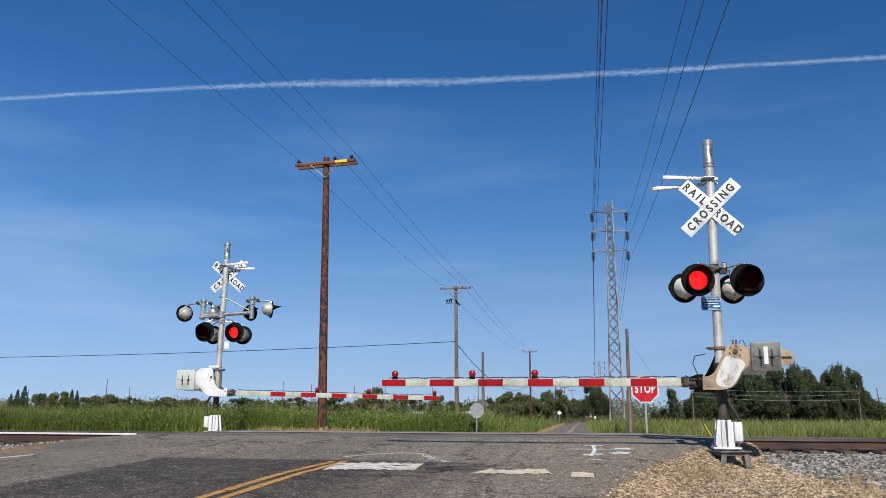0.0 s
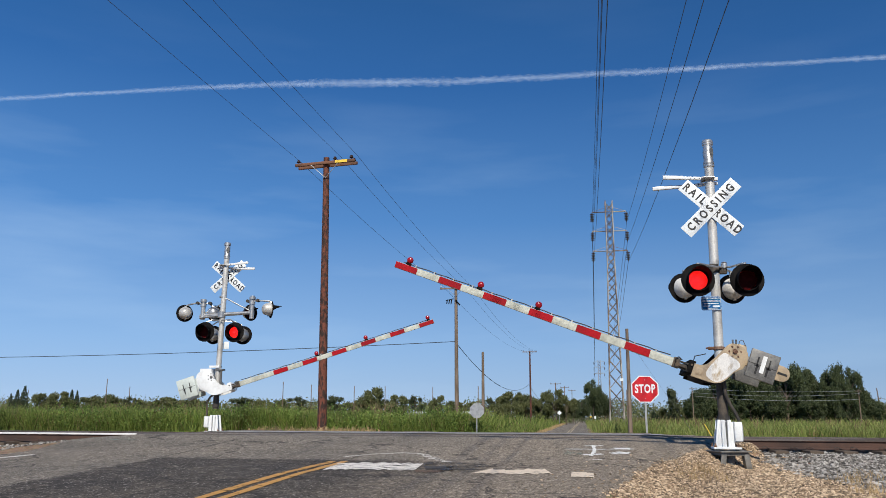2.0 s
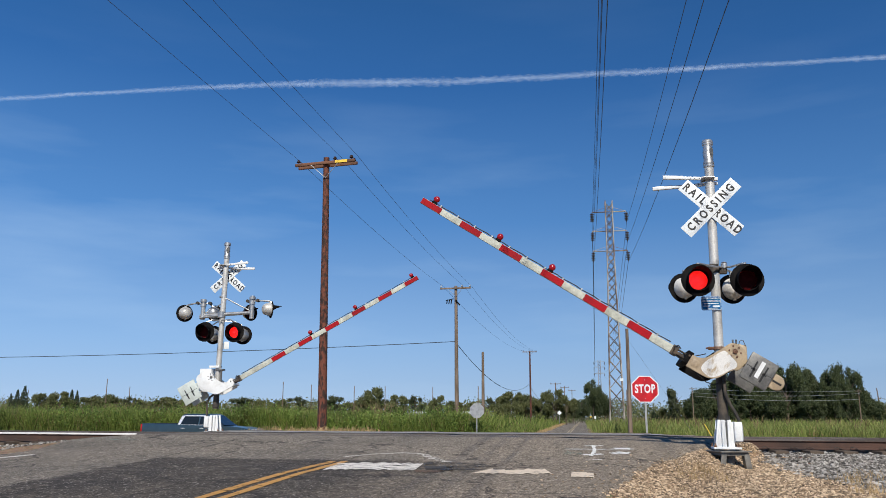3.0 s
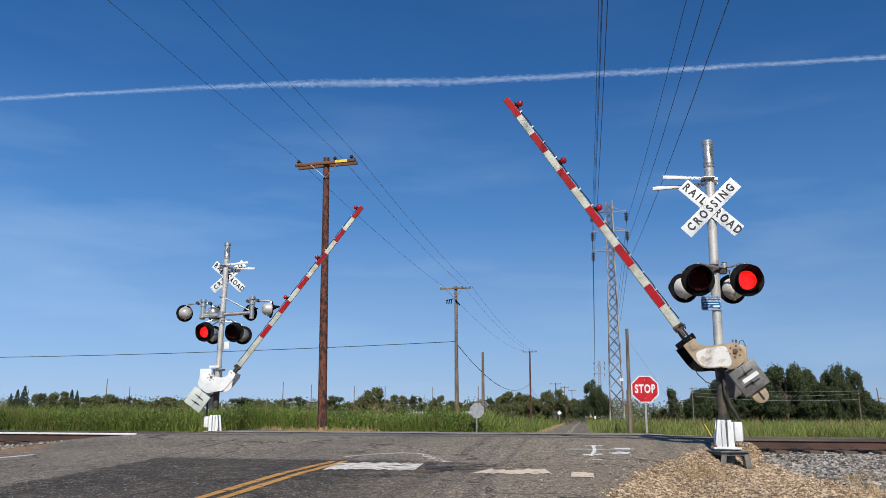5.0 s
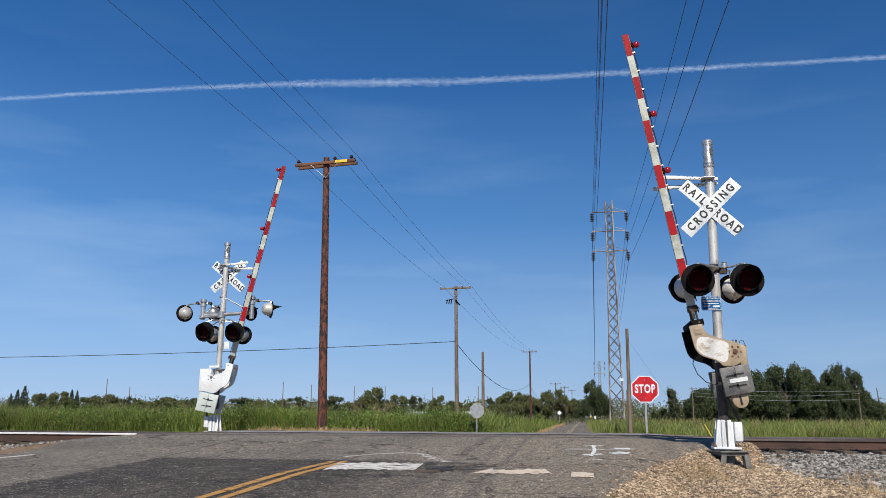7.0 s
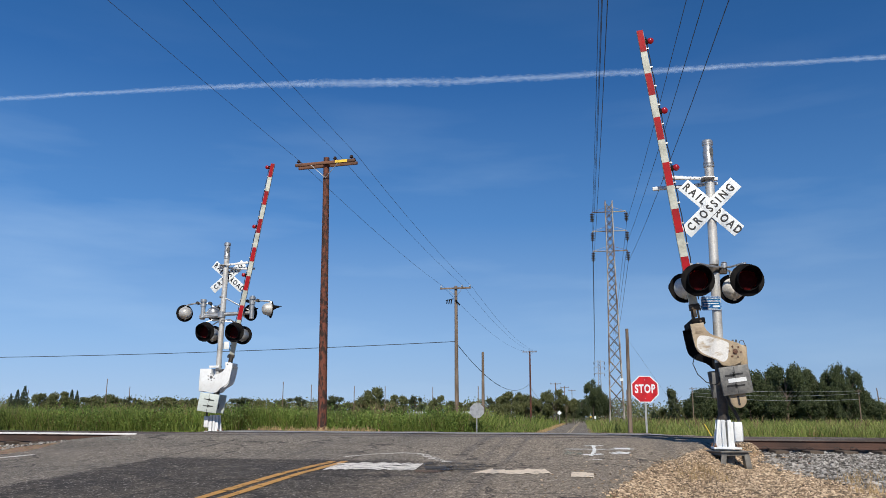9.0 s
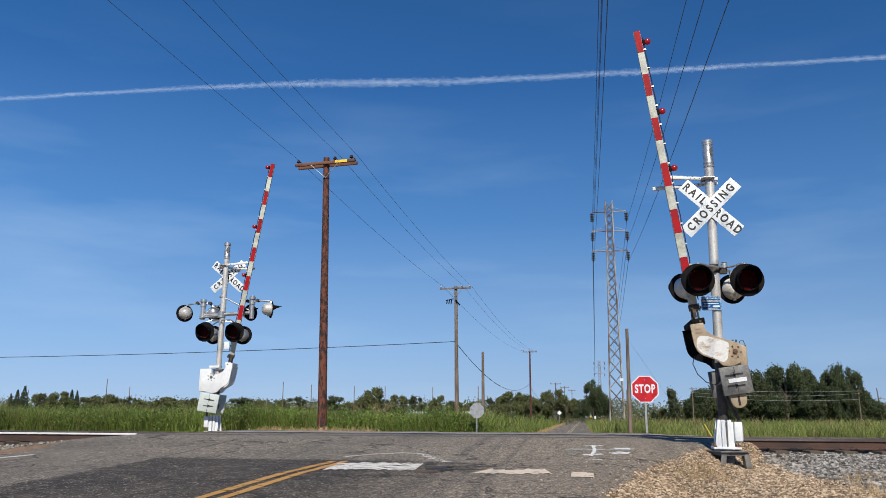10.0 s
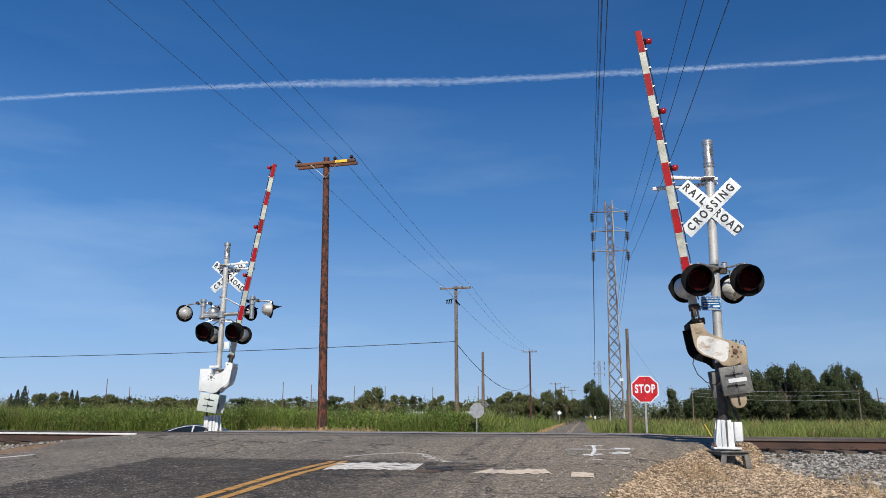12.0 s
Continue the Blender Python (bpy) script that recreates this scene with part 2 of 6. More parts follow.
# ---------------------------------------------------------------- lie of the land
LOW = -1.50
ROAD_Z = [(-60, -1.3), (-20, -1.15), (0, -0.74), (4, -0.56), (7.3, -0.40), (9, -0.31), (10.5, -0.26), (12, -0.17), (13.2, -0.07), (14.2, -0.01), (15, 0.0), (17, 0.0),
          (20.5, -0.02), (22, -0.2), (25, -0.9), (28, -1.38), (31, LOW), (36, LOW - 0.06), (3000, LOW - 0.06)]
LAND_Z = [(-400, -1.5), (-60, -1.5), (-20, -1.3), (0, -0.86), (7, -0.55), (11, -0.42), (13, -0.37), (14.1, -0.24), (17.3, -0.24), (19, -0.55), (24, -1.45), (28, LOW - 0.05), (33, LOW - 0.3), (48.4, LOW - 0.3), (49.2, LOW), (3000, LOW)]
ROAD_LEFT = [(-60, -9), (0, -9.6), (8, -9.6), (10, -9.1), (11.5, -8.9), (13.3, -9.3), (14.1, -8.9), (17.5, -8.8), (20, -9.0), (26, -9.0), (30, -10.5), (36, -14)]
ROAD_RIGHT = [(-60, 0.1), (4, 0.1), (7.9, 0.25), (9.2, 0.45), (10.5, 0.72), (12.2, 1.42), (12.8, 1.72), (13.3, 1.95), (13.9, 2.35), (14.15, 2.75), (17.5, 2.7), (19, 1.9), (26, 1.4), (30, 3.0), (36, 6.5)]


def road_z(x, y):
    return table(ROAD_Z, y)


def land_z(x, y):
    z = table(LAND_Z, y)
    if -60 < y < 33:
        out = max(table(ROAD_LEFT, y) - x, x - table(ROAD_RIGHT, y), 0.0)
        z += (road_z(x, y) - 0.035 - z) * (1 - smoothstep(out / (0.25 if x > 0 and 13.6 < y < 18.5 else 0.75 if x > 0 and y < 14 else 1.8)))
    z += 0.035 * noise.noise((x * 0.9, y * 0.9, 0.0)) * (1 if y < 14 else 0.3)
    return z


# ---------------------------------------------------------------- ground, pavement, track
def ground_material():
    m, nodes, links, bsdf = bare("dry earth and gravel")
    co = nodes.new("ShaderNodeTexCoord").outputs["Object"]
    big = noise_node(nodes, links, co, 0.5, 5)
    mid = noise_node(nodes, links, co, 6.0, 4)
    cells = nodes.new("ShaderNodeTexVoronoi")
    cells.inputs["Scale"].default_value = 34
    links.new(co, cells.inputs["Vector"])
    tint = blend(nodes, links, ranged(nodes, links, big, 0.4, 0.62), (0.34, 0.245, 0.16), (0.24, 0.18, 0.125))
    stone = blend(nodes, links, 0.55, tint, cells.outputs["Color"], "SOFT_LIGHT")
    stone = blend(nodes, links, ranged(nodes, links, mid, 0.35, 0.65), stone, (0.46, 0.35, 0.24))
    links.new(blend(nodes, links, ranged(nodes, links, cells.outputs["Distance"], 0.0, 0.9, 1.0, 0.5), stone, stone, "MULTIPLY"), bsdf.inputs["Base Color"])
    bsdf.inputs["Roughness"].default_value = 0.95
    bumped(nodes, links, bsdf, cells.outputs["Distance"], 0.6, 0.02)
    return m


def asphalt_material(name, fresh=False):
    m, nodes, links, bsdf = bare(name)
    co = nodes.new("ShaderNodeTexCoord").outputs["Object"]
    xyz = nodes.new("ShaderNodeSeparateXYZ")
    links.new(co, xyz.inputs["Vector"])
    grit = nodes.new("ShaderNodeTexVoronoi")
    grit.inputs["Scale"].default_value = 70
    links.new(co, grit.inputs["Vector"])
    bright = nodes.new("ShaderNodeSeparateXYZ")
    links.new(grit.outputs["Color"], bright.inputs["Vector"])
    big = noise_node(nodes, links, co, 0.45, 6, 0.6)
    mid = noise_node(nodes, links, co, 3.0, 6, 0.65)
    # tyre-dark, lengthwise streaks
    mp = nodes.new("ShaderNodeMapping")
    mp.inputs["Scale"].default_value = (1.6, 0.22, 1)
    mp.inputs["Rotation"].default_value = (0, 0, -0.25)
    links.new(co, mp.inputs["Vector"])
    streak = noise_node(nodes, links, mp.outputs["Vector"], 1.4, 6, 0.65)
    old = blend(nodes, links, ranged(nodes, links, big, 0.35, 0.65), (0.138, 0.122, 0.102), (0.212, 0.184, 0.150))
    new_ = blend(nodes, links, ranged(nodes, links, big, 0.35, 0.65), (0.040, 0.035, 0.031), (0.074, 0.064, 0.053))
    if fresh:
        c = old
    else:
        # the newer overlay ends short of the track and of the side apron
        wob = nodes.new("ShaderNodeMath")
        wob.operation = "MULTIPLY_ADD"
        links.new(mid, wob.inputs[0])
        wob.inputs[1].default_value = 0.8
        links.new(xyz.outputs["Y"], wob.inputs[2])
        side = nodes.new("ShaderNodeMath")
        side.operation = "MULTIPLY_ADD"
        links.new(mid, side.inputs[0])
        side.inputs[1].default_value = 0.35
        links.new(xyz.outputs["X"], side.inputs[2])
        c = blend(nodes, links, ranged(nodes, links, wob.outputs[0], 11.25, 11.45), new_, old)
        c = blend(nodes, links, ranged(nodes, links, side.outputs[0], -5.92, -5.86, 1.0, 0.0), c, old)
        # the overlay's open seam: a dark groove
        groove = nodes.new("ShaderNodeMath")
        groove.operation = "MULTIPLY"
        links.new(ranged(nodes, links, side.outputs[0], -5.955, -5.92), groove.inputs[0])
        links.new(ranged(nodes, links, side.outputs[0], -5.92, -5.87, 1.0, 0.0), groove.inputs[1])
        c = blend(nodes, links, groove.outputs[0], c, (0.03, 0.027, 0.024))
        c = blend(nodes, links, ranged(nodes, links, side.outputs[0], -2.6, -0.9, 0.0, 0.85), c, (0.225, 0.188, 0.146))
    c = blend(nodes, links, ranged(nodes, links, streak, 0.56, 0.72, 0.0, 0.42), c, (0.06, 0.054, 0.05))
    c = blend(nodes, links, ranged(nodes, links, mid, 0.5, 0.75, 0.0, 0.5), c, (0.2, 0.168, 0.13))
    c = blend(nodes, links, 1.0, c, ranged(nodes, links, bright.outputs["X"], 0.0, 1.0, 0.4, 1.62), "MULTIPLY")
    c = blend(nodes, links, ranged(nodes, links, bright.outputs["Y"], 0.945, 0.96, 0.0, 0.6), c, (0.50, 0.46, 0.41))
    # coarse chippings, worn in the direction of travel
    worn = nodes.new("ShaderNodeMapping")
    worn.inputs["Scale"].default_value = (1.0, 0.5, 1.0)
    links.new(co, worn.inputs["Vector"])
    chips = noise_node(nodes, links, worn.outputs["Vector"], 24, 4, 0.7)
    c = blend(nodes, links, 1.0, c, ranged(nodes, links, chips, 0.34, 0.66, 0.52, 1.5), "MULTIPLY")
    # wandering cracks
    cr = nodes.new("ShaderNodeTexVoronoi")
    cr.feature = "DISTANCE_TO_EDGE"
    cr.inputs["Scale"].default_value = 0.42
    wv = nodes.new("ShaderNodeVectorMath")
    wv.operation = "MULTIPLY_ADD"
    wn_ = nodes.new("ShaderNodeTexNoise")
    wn_.inputs["Scale"].default_value, wn_.inputs["Detail"].default_value = 1.6, 5
    links.new(co, wn_.inputs["Vector"])
    links.new(wn_.outputs["Color"], wv.inputs[0])
    wv.inputs[1].default_value = (1.4, 1.4, 0)
    links.new(co, wv.inputs[2])
    links.new(wv.outputs[0], cr.inputs["Vector"])
    crack = ranged(nodes, links, cr.outputs["Distance"], 0.0, 0.011, 1.0, 0.0)
    c = blend(nodes, links, crack, c, (0.028, 0.025, 0.023))
    links.new(c, bsdf.inputs["Base Color"])
    bsdf.inputs["Roughness"].default_value = 0.9
    bsdf.inputs["Specular IOR Level"].default_value = 0.2
    bumped(nodes, links, bsdf, bright.outputs["X"], 0.6, 0.012)
    return m


earth = ground_material()
asphalt = asphalt_material("worn patched asphalt")
asphalt_far = asphalt_material("grey road asphalt", True)
rail_side = mat("rust-brown rail web", (0.085, 0.045, 0.033), 0.85, 0.0, (0.05, 0.03, 0.025), 1.5, 30, 0.25, 0.2)
# near-white base colour stands in for the sky's gleam on the polished head
rail_glint = mat("polished rail head with painted glint", (0.85, 0.84, 0.82), 0.4, 0.25, (0.75, 0.74, 0.72), 0.6, 30, 0.1, 0.0)
tie_wood = mat("old tie timber", (0.10, 0.075, 0.055), 0.9, 0.0, (0.06, 0.045, 0.035), 3, 20, 0.3, 0.5)

steps_x = sorted({*np.arange(-36, 22, 0.5).round(2), *np.arange(-0.5, 6, 0.1).round(2), *(s * v for v in (26, 32, 40, 60, 90, 140, 220, 400, 700, 1200, 2200) for s in (-1, 1))})
steps_y = sorted({*np.arange(-4, 31, 0.4).round(2), *np.arange(6, 15.5, 0.1).round(2), -400, -200, -100, -60, -30, -15, -8, 33, 36, 40, 44, 48.4, 49.2, 52, 60, 100, 180, 300, 600, 1200, 2400})
ground = part("ground", grid_mesh("ground", lambda y: steps_x, steps_y, land_z), earth)
tagged(ground, "tan gravelly earth beside the crossing and fields", "ground", kind="structure")

road_rows = sorted({*np.arange(-4, 36.1, 0.25).round(2), -60, -40, -20, -10})
slab = grid_mesh("road", lambda y: [table(ROAD_LEFT, y) + (table(ROAD_RIGHT, y) - table(ROAD_LEFT, y)) * k / 60 for k in range(61)], road_rows,
                 lambda x, y: road_z(x, y) + (0.018 * noise.noise((x * 0.5, y * 0.5, 3.0)) + 0.006 * noise.noise((x * 2.2, y * 2.2, 7.0))) * (0.2 if 13.8 < y < 17.6 else 1.0)
                 - 0.05 * (x < table(ROAD_LEFT, y) + 0.01 or x > table(ROAD_RIGHT, y) - 0.01))
road = tagged(part("road", slab, asphalt), "cracked, patched grey asphalt road over the crossing", "road", kind="structure")

HIGH_Y0, HIGH_Y1 = 35.5, 48.0


def high_z(x):
    """The highway falls gently past the crossing."""
    return LOW + 0.10 - 0.012 * (min(max(x, -45), -12) + 26)


highway = part("highway", grid_mesh("highway", lambda y: list(np.arange(-300, 301, 10)), [HIGH_Y0, 41, HIGH_Y1], lambda x, y: high_z(x)), asphalt_far)
tagged(highway, "two-lane grey asphalt highway beside the railway", "road", kind="structure")
far_road = part("far_road", grid_mesh("far_road", lambda y: [-4.9 + 0.0052 * y, -2.0 + 0.005 * y, 0.3 + 0.0055 * y], [HIGH_Y1, 64, 100, 160, 260, 400, 700], lambda x, y: LOW + (0.045 if y > 60 else -0.05)), asphalt_far)
tagged(far_road, "narrow straight country road running off between fields", "road", kind="structure")


def stone_field(count, inside, size, seed, rise=0.25):
    """Rough stones strewn where inside(x, y) gives a place; one mesh."""
    rng = np.random.default_rng(seed)
    bm = bmesh.new()
    bmesh.ops.create_icosphere(bm, subdivisions=1, radius=1.0)
    bm.verts.ensure_lookup_table()
    base = np.array([v.co[:] for v in bm.verts])
    tri = np.array([[v.index for v in f.verts] for f in bm.faces])
    bm.free()
    verts, faces = [], []
    k = 0
    while k < count:
        x, y = inside(rng)
        r = size * rng.uniform(0.5, 1.0) * (1.7 if rng.random() < 0.06 else 1.0)
        v = base * rng.uniform(0.65, 1.25, (12, 1)) * r * rng.uniform(0.7, 1.3, 3) * np.array([1, 1, 0.7])
        a = rng.uniform(0, 6.28)
        rot = np.array([[math.cos(a), -math.sin(a), 0], [math.sin(a), math.cos(a), 0], [0, 0, 1]])
        verts.append(v @ rot.T + np.array([x, y, (max(land_z(x, y), road_z(x, y) - 0.05 * smoothstep((x - table(ROAD_RIGHT, y)) / 0.2 + 1)) if table(ROAD_LEFT, y) < x < table(ROAD_RIGHT, y) else land_z(x, y)) + r * rise]))
        faces.append(tri + 12 * k)
        k += 1
    data = bpy.data.meshes.new("stones")
    data.from_pydata(np.concatenate(verts).tolist(), [], np.concatenate(faces).tolist())
    return data


def stony(name, one, two, three):
    """Stones, each of its own tone."""
    m, nodes, links, bsdf = bare(name)
    geo = nodes.new("ShaderNodeNewGeometry")
    ramp = nodes.new("ShaderNodeValToRGB")
    ramp.color_ramp.interpolation = "LINEAR"
    els = ramp.color_ramp.elements
    els[0].color, els[1].color = (*one, 1), (*three, 1)
    els.new(0.5).color = (*two, 1)
    links.new(geo.outputs["Random Per Island"], ramp.inputs["Fac"])
    co = nodes.new("ShaderNodeTexCoord").outputs["Object"]
    links.new(blend(nodes, links, 1.0, ramp.outputs["Color"], ranged(nodes, links, noise_node(nodes, links, co, 40, 3), 0.3, 0.7, 0.75, 1.1), "MULTIPLY"), bsdf.inputs["Base Color"])
    bsdf.inputs["Roughness"].default_value = 0.9
    return m


def ballast_edge(y):
    """The x at which tan gravel gives way to grey ballast."""
    return 3.0 + 0.15 * max(13.3 - y, 0.0) + 0.12 * noise.noise((y * 2.1, 9.0, 0.0))


def gravel_spot(rng):
    y = 14.3 - 7.3 * rng.random()
    x0 = table(ROAD_RIGHT, y) + 0.05 + 0.25 * noise.noise((y * 1.7, 3.0, 0.0)) - 0.07 * abs(rng.normal())
    if rng.random() < 0.004:
        return x0 - 1.0 * rng.random() ** 2, y
    wide = min(0.41 * y, ballast_edge(y) + 0.12 * rng.normal())
    return x0 + max(wide - x0, 0.2) * rng.random(), y


def ballast_spot(rng):
    if rng.random() < 0.72:
        y = 9.0 + 6.4 * rng.random() ** 0.75
        x0 = ballast_edge(y) - 0.1 + 0.1 * rng.normal()
        return x0 + max(0.43 * y - x0, 0.25) * rng.random(), y
    x = -9.4 - 7.5 * rng.random()
    return x, rng.uniform(max(11.8 + (x + 12) * 0.15, 10.8) + 0.6, 17.2)


gravel = part("gravel", stone_field(44000, gravel_spot, 0.0165, 3), stony("tan gravel stones", (0.085, 0.064, 0.046), (0.29, 0.205, 0.128), (0.68, 0.53, 0.37)))
tagged(gravel, "loose tan and brown gravel on the road shoulder", "gravel", kind="stuff")
ballast = part("ballast", stone_field(26000, ballast_spot, 0.028, 5, 0.3), stony("grey ballast stones", (0.04, 0.037, 0.034), (0.16, 0.147, 0.133), (0.46, 0.44, 0.41)))
tagged(ballast, "coarse grey crushed-stone ballast beside the rails", "ballast", kind="stuff")

track = thing("railway_track", pose(0, 15.75, 0), "single railway track with rust-brown rails on timber ties", "railway track", kind="structure")
RAIL = [(-0.07, -0.172), (0.07, -0.172), (0.07, -0.160), (0.012, -0.142), (0.010, -0.048), (0.036, -0.038), (0.036, -0.006), (0.028, 0.0), (-0.028, 0.0), (-0.036, -0.006), (-0.036, -0.038), (-0.010, -0.048), (-0.012, -0.142), (-0.07, -0.160)]
rail_dull = mat("dull grey rail head", (0.16, 0.14, 0.13), 0.5, 0.5, (0.11, 0.09, 0.08), 0.6, 30, 0.2, 0.1)
HEAD = [(-0.038, -0.030), (0.038, -0.030), (0.038, -0.004), (0.03, 0.002), (-0.03, 0.002), (-0.038, -0.004)]
for y in (-0.7525, 0.7525):
    rail = part("rail", Shape().prism(RAIL, -260, 260, pose(0, y, 0.010, 0, 0, 90)), rail_side, track)
    # only the near rail's left stretch gets the painted gleam
    part("rail_head", Shape().prism(HEAD, 8.85, 260, pose(0, y, 0.010, 0, 0, 90)), rail_glint if y < 0 else rail_dull, rail, "rail head left of the road, glint painted on the near one")
    part("rail_head", Shape().prism(HEAD, -260, 8.84, pose(0, y, 0.010, 0, 0, 90)), rail_dull, rail, "dull grey rail head")
tie_mesh = Shape().box((0, 0, -0.09), (0.22, 2.6, 0.17), bevel=0.012).mesh("tie")
for k in range(-60, 61):
    if not -9 < k * 0.55 < 2.8:
        part("tie", tie_mesh, tie_wood, track, at=pose(k * 0.55 + random.uniform(-0.02, 0.02), 0, -0.165, 0, 0, random.uniform(-1, 1)))
anchor_mesh = Shape().pipe([(-0.07, 0, -0.01), (-0.06, 0, 0.018), (-0.03, -0.01, 0.03), (0.02, 0, 0.022), (0.06, 0, 0.0), (0.1, 0, -0.014)], 0.008, 6)
bmesh.ops.scale(anchor_mesh.bm, verts=anchor_mesh.bm.verts[:], vec=(0.7, 0.8, 0.7))
bmesh.ops.translate(anchor_mesh.bm, verts=anchor_mesh.bm.verts[:], vec=(0, -0.085, -0.15))
anchor_mesh = anchor_mesh.mesh("rail_anchor")
for k in range(0, 24):
    part("rail_anchor", anchor_mesh, worn_iron, track, at=pose(3.15 + k * 0.36 + (0.1 if k % 2 else 0), -0.7525, 0.01))
for k in range(0, 8):
    part("rail_anchor", anchor_mesh, worn_iron, track, at=pose(-10.4 - k * 0.55, -0.7525, 0.01))


panel = part("crossing_panel", grid_mesh("crossing_panel", lambda y: list(np.arange(-8.7, 2.3, 0.55)), [17.2, 18.0, 19.0], lambda x, y: road_z(x, y) + 0.012), mat("worn pale concrete", (0.34, 0.33, 0.31), 0.9, 0.0, (0.20, 0.19, 0.18), 1.2, 30, 0.25, 0.3))
tagged(panel, "worn pale concrete crossing panel beyond the rails", "road", kind="structure")


# ---------------------------------------------------------------- road markings
def worn_paint(name, color, keep=(0.42, 0.5), size=7.0):
    m, nodes, links, bsdf = bare(name)
    co = nodes.new("ShaderNodeTexCoord").outputs["Object"]
    mp = nodes.new("ShaderNodeMapping")
    mp.inputs["Scale"].default_value = (0.6, 1.6, 1)
    links.new(co, mp.inputs["Vector"])
    n = noise_node(nodes, links, mp.outputs["Vector"], size, 8, 0.7)
    grain = noise_node(nodes, links, co, 60, 3)
    links.new(blend(nodes, links, ranged(nodes, links, grain, 0.3, 0.7), color, tuple(c * 0.7 for c in color)), bsdf.inputs["Base Color"])
    bsdf.inputs["Roughness"].default_value = 0.75
    links.new(ranged(nodes, links, n, *keep), bsdf.inputs["Alpha"])
    return m


def paint_strip(name, line, width, material, label, fringe=0.0):
    """Paint along a line of (x, y) on the road; width(t) across it."""
    verts, faces = [], []
    n = 40
    xs, ys = [p[0] for p in line], [p[1] for p in line]
    ts = np.linspace(0, 1, len(line))
    for k in range(n + 1):
        t = k / n
        p = Vector((np.interp(t, ts, xs), np.interp(t, ts, ys)))
        q = Vector((np.interp(min(t + 0.02, 1), ts, xs), np.interp(min(t + 0.02, 1), ts, ys))) - Vector((np.interp(max(t - 0.02, 0), ts, xs), np.interp(max(t - 0.02, 0), ts, ys)))
        side = Vector((-q.y, q.x)).normalized()
        for s in (-0.5, 0.5):
            w = width * (1 + fringe * noise.noise((k * 0.33, s * 7 + p.x, 1.0)))
            c = p + side * s * w
            z = road_z(c.x, c.y) + 0.006 * noise.noise((c.x * 2.2, c.y * 2.2, 7.0)) + 0.018 * noise.noise((c.x * 0.5, c.y * 0.5, 3.0)) * (0.2 if 13.8 < c.y < 17.6 else 1.0) + 0.007
            verts.append((c.x, c.y, z))
    for k in range(n):
        faces.append((2 * k, 2 * k + 2, 2 * k + 3, 2 * k + 1))
    data = bpy.data.meshes.new(name)
    data.from_pydata(verts, [], faces)
    return tagged(part(name, data, material), label, "road marking", kind="structure")


yellow_worn = worn_paint("worn yellow road paint", (0.54, 0.29, 0.075), (0.33, 0.45), 9)
white_worn = worn_paint("worn white road paint", (0.78, 0.74, 0.68), (0.41, 0.47), 9)
white_crumbled = worn_paint("crumbled white road paint", (0.74, 0.70, 0.63), (0.47, 0.53), 16)
tan_worn = worn_paint("worn cream road paint", (0.76, 0.64, 0.50), (0.36, 0.42), 11)
white_fresh = worn_paint("white survey paint", (0.82, 0.82, 0.80), (0.36, 0.42), 9)
teal_worn = worn_paint("faded green survey paint", (0.22, 0.42, 0.36), (0.5, 0.6), 9)

for k, dx in enumerate((-0.105, 0.105)):
    paint_strip("centre_line", [(-3.62 + dx, -20), (-3.58 + dx, 4), (-3.5 + dx, 7.5), (-3.42 + dx, 9.5), (-3.30 + dx * 0.8, 10.75)], 0.11, yellow_worn, "worn yellow centre line on asphalt", 0.25)
paint_strip("stop_line", [(-3.22, 10.18), (-2.6, 10.22), (-2.08, 10.25)], 0.78, white_worn, "flaking white stop line on asphalt", 0.5)
paint_strip("stop_line", [(-1.22, 9.95), (-0.9, 9.85), (-0.42, 9.95)], 0.5, tan_worn, "flaking white stop line on asphalt", 0.6)
paint_strip("stop_line", [(-0.14, 9.64), (0.12, 9.64)], 0.52, tan_worn, "flaking white stop line on asphalt", 0.3)
paint_strip("survey_mark", [(-0.27, 12.62), (0.3, 12.60), (0.78, 12.66)], 0.06, white_fresh, "white sprayed survey mark", 0.8)
paint_strip("survey_mark", [(0.17, 13.1), (0.17, 12.4), (0.12, 11.86)], 0.05, white_fresh, "white sprayed survey mark", 0.6)
paint_strip("survey_mark", [(0.02, 12.98), (0.32, 13.05)], 0.07, white_fresh, "white sprayed survey mark", 0.6)
paint_strip("survey_mark", [(0.0, 11.95), (0.28, 12.1)], 0.10, white_fresh, "white sprayed survey mark", 0.6)
paint_strip("survey_mark", [(0.48, 12.68), (0.72, 12.70)], 0.2, white_fresh, "white sprayed survey mark", 0.5)
paint_strip("survey_mark", [(0.42, 12.15), (0.55, 12.25), (0.68, 12.2)], 0.16, white_fresh, "white sprayed survey mark", 0.9)
paint_strip("survey_mark", [(0.04, 11.36), (0.26, 11.40)], 0.08, white_worn, "white sprayed survey mark", 0.5)
paint_strip("survey_mark", [(-0.25, 12.1), (-0.02, 12.2)], 0.3, teal_worn, "faded green survey mark", 0.5)
paint_strip("survey_mark", [(-8.45, 10.6), (-8.2, 11.05)], 0.1, white_worn, "white sprayed survey mark", 0.6)
paint_strip("survey_mark", [(-9.2, 12.6), (-8.6, 13.2), (-7.8, 13.4)], 0.06, teal_worn, "faded green survey mark", 0.6)
paint_strip("asphalt_patch", [(-2.0, 10.22), (-1.65, 10.3), (-1.2, 10.15)], 0.95, worn_paint("dark patching asphalt", (0.062, 0.056, 0.05), (0.44, 0.6), 2.2), "dark smooth asphalt patch", 0.5)
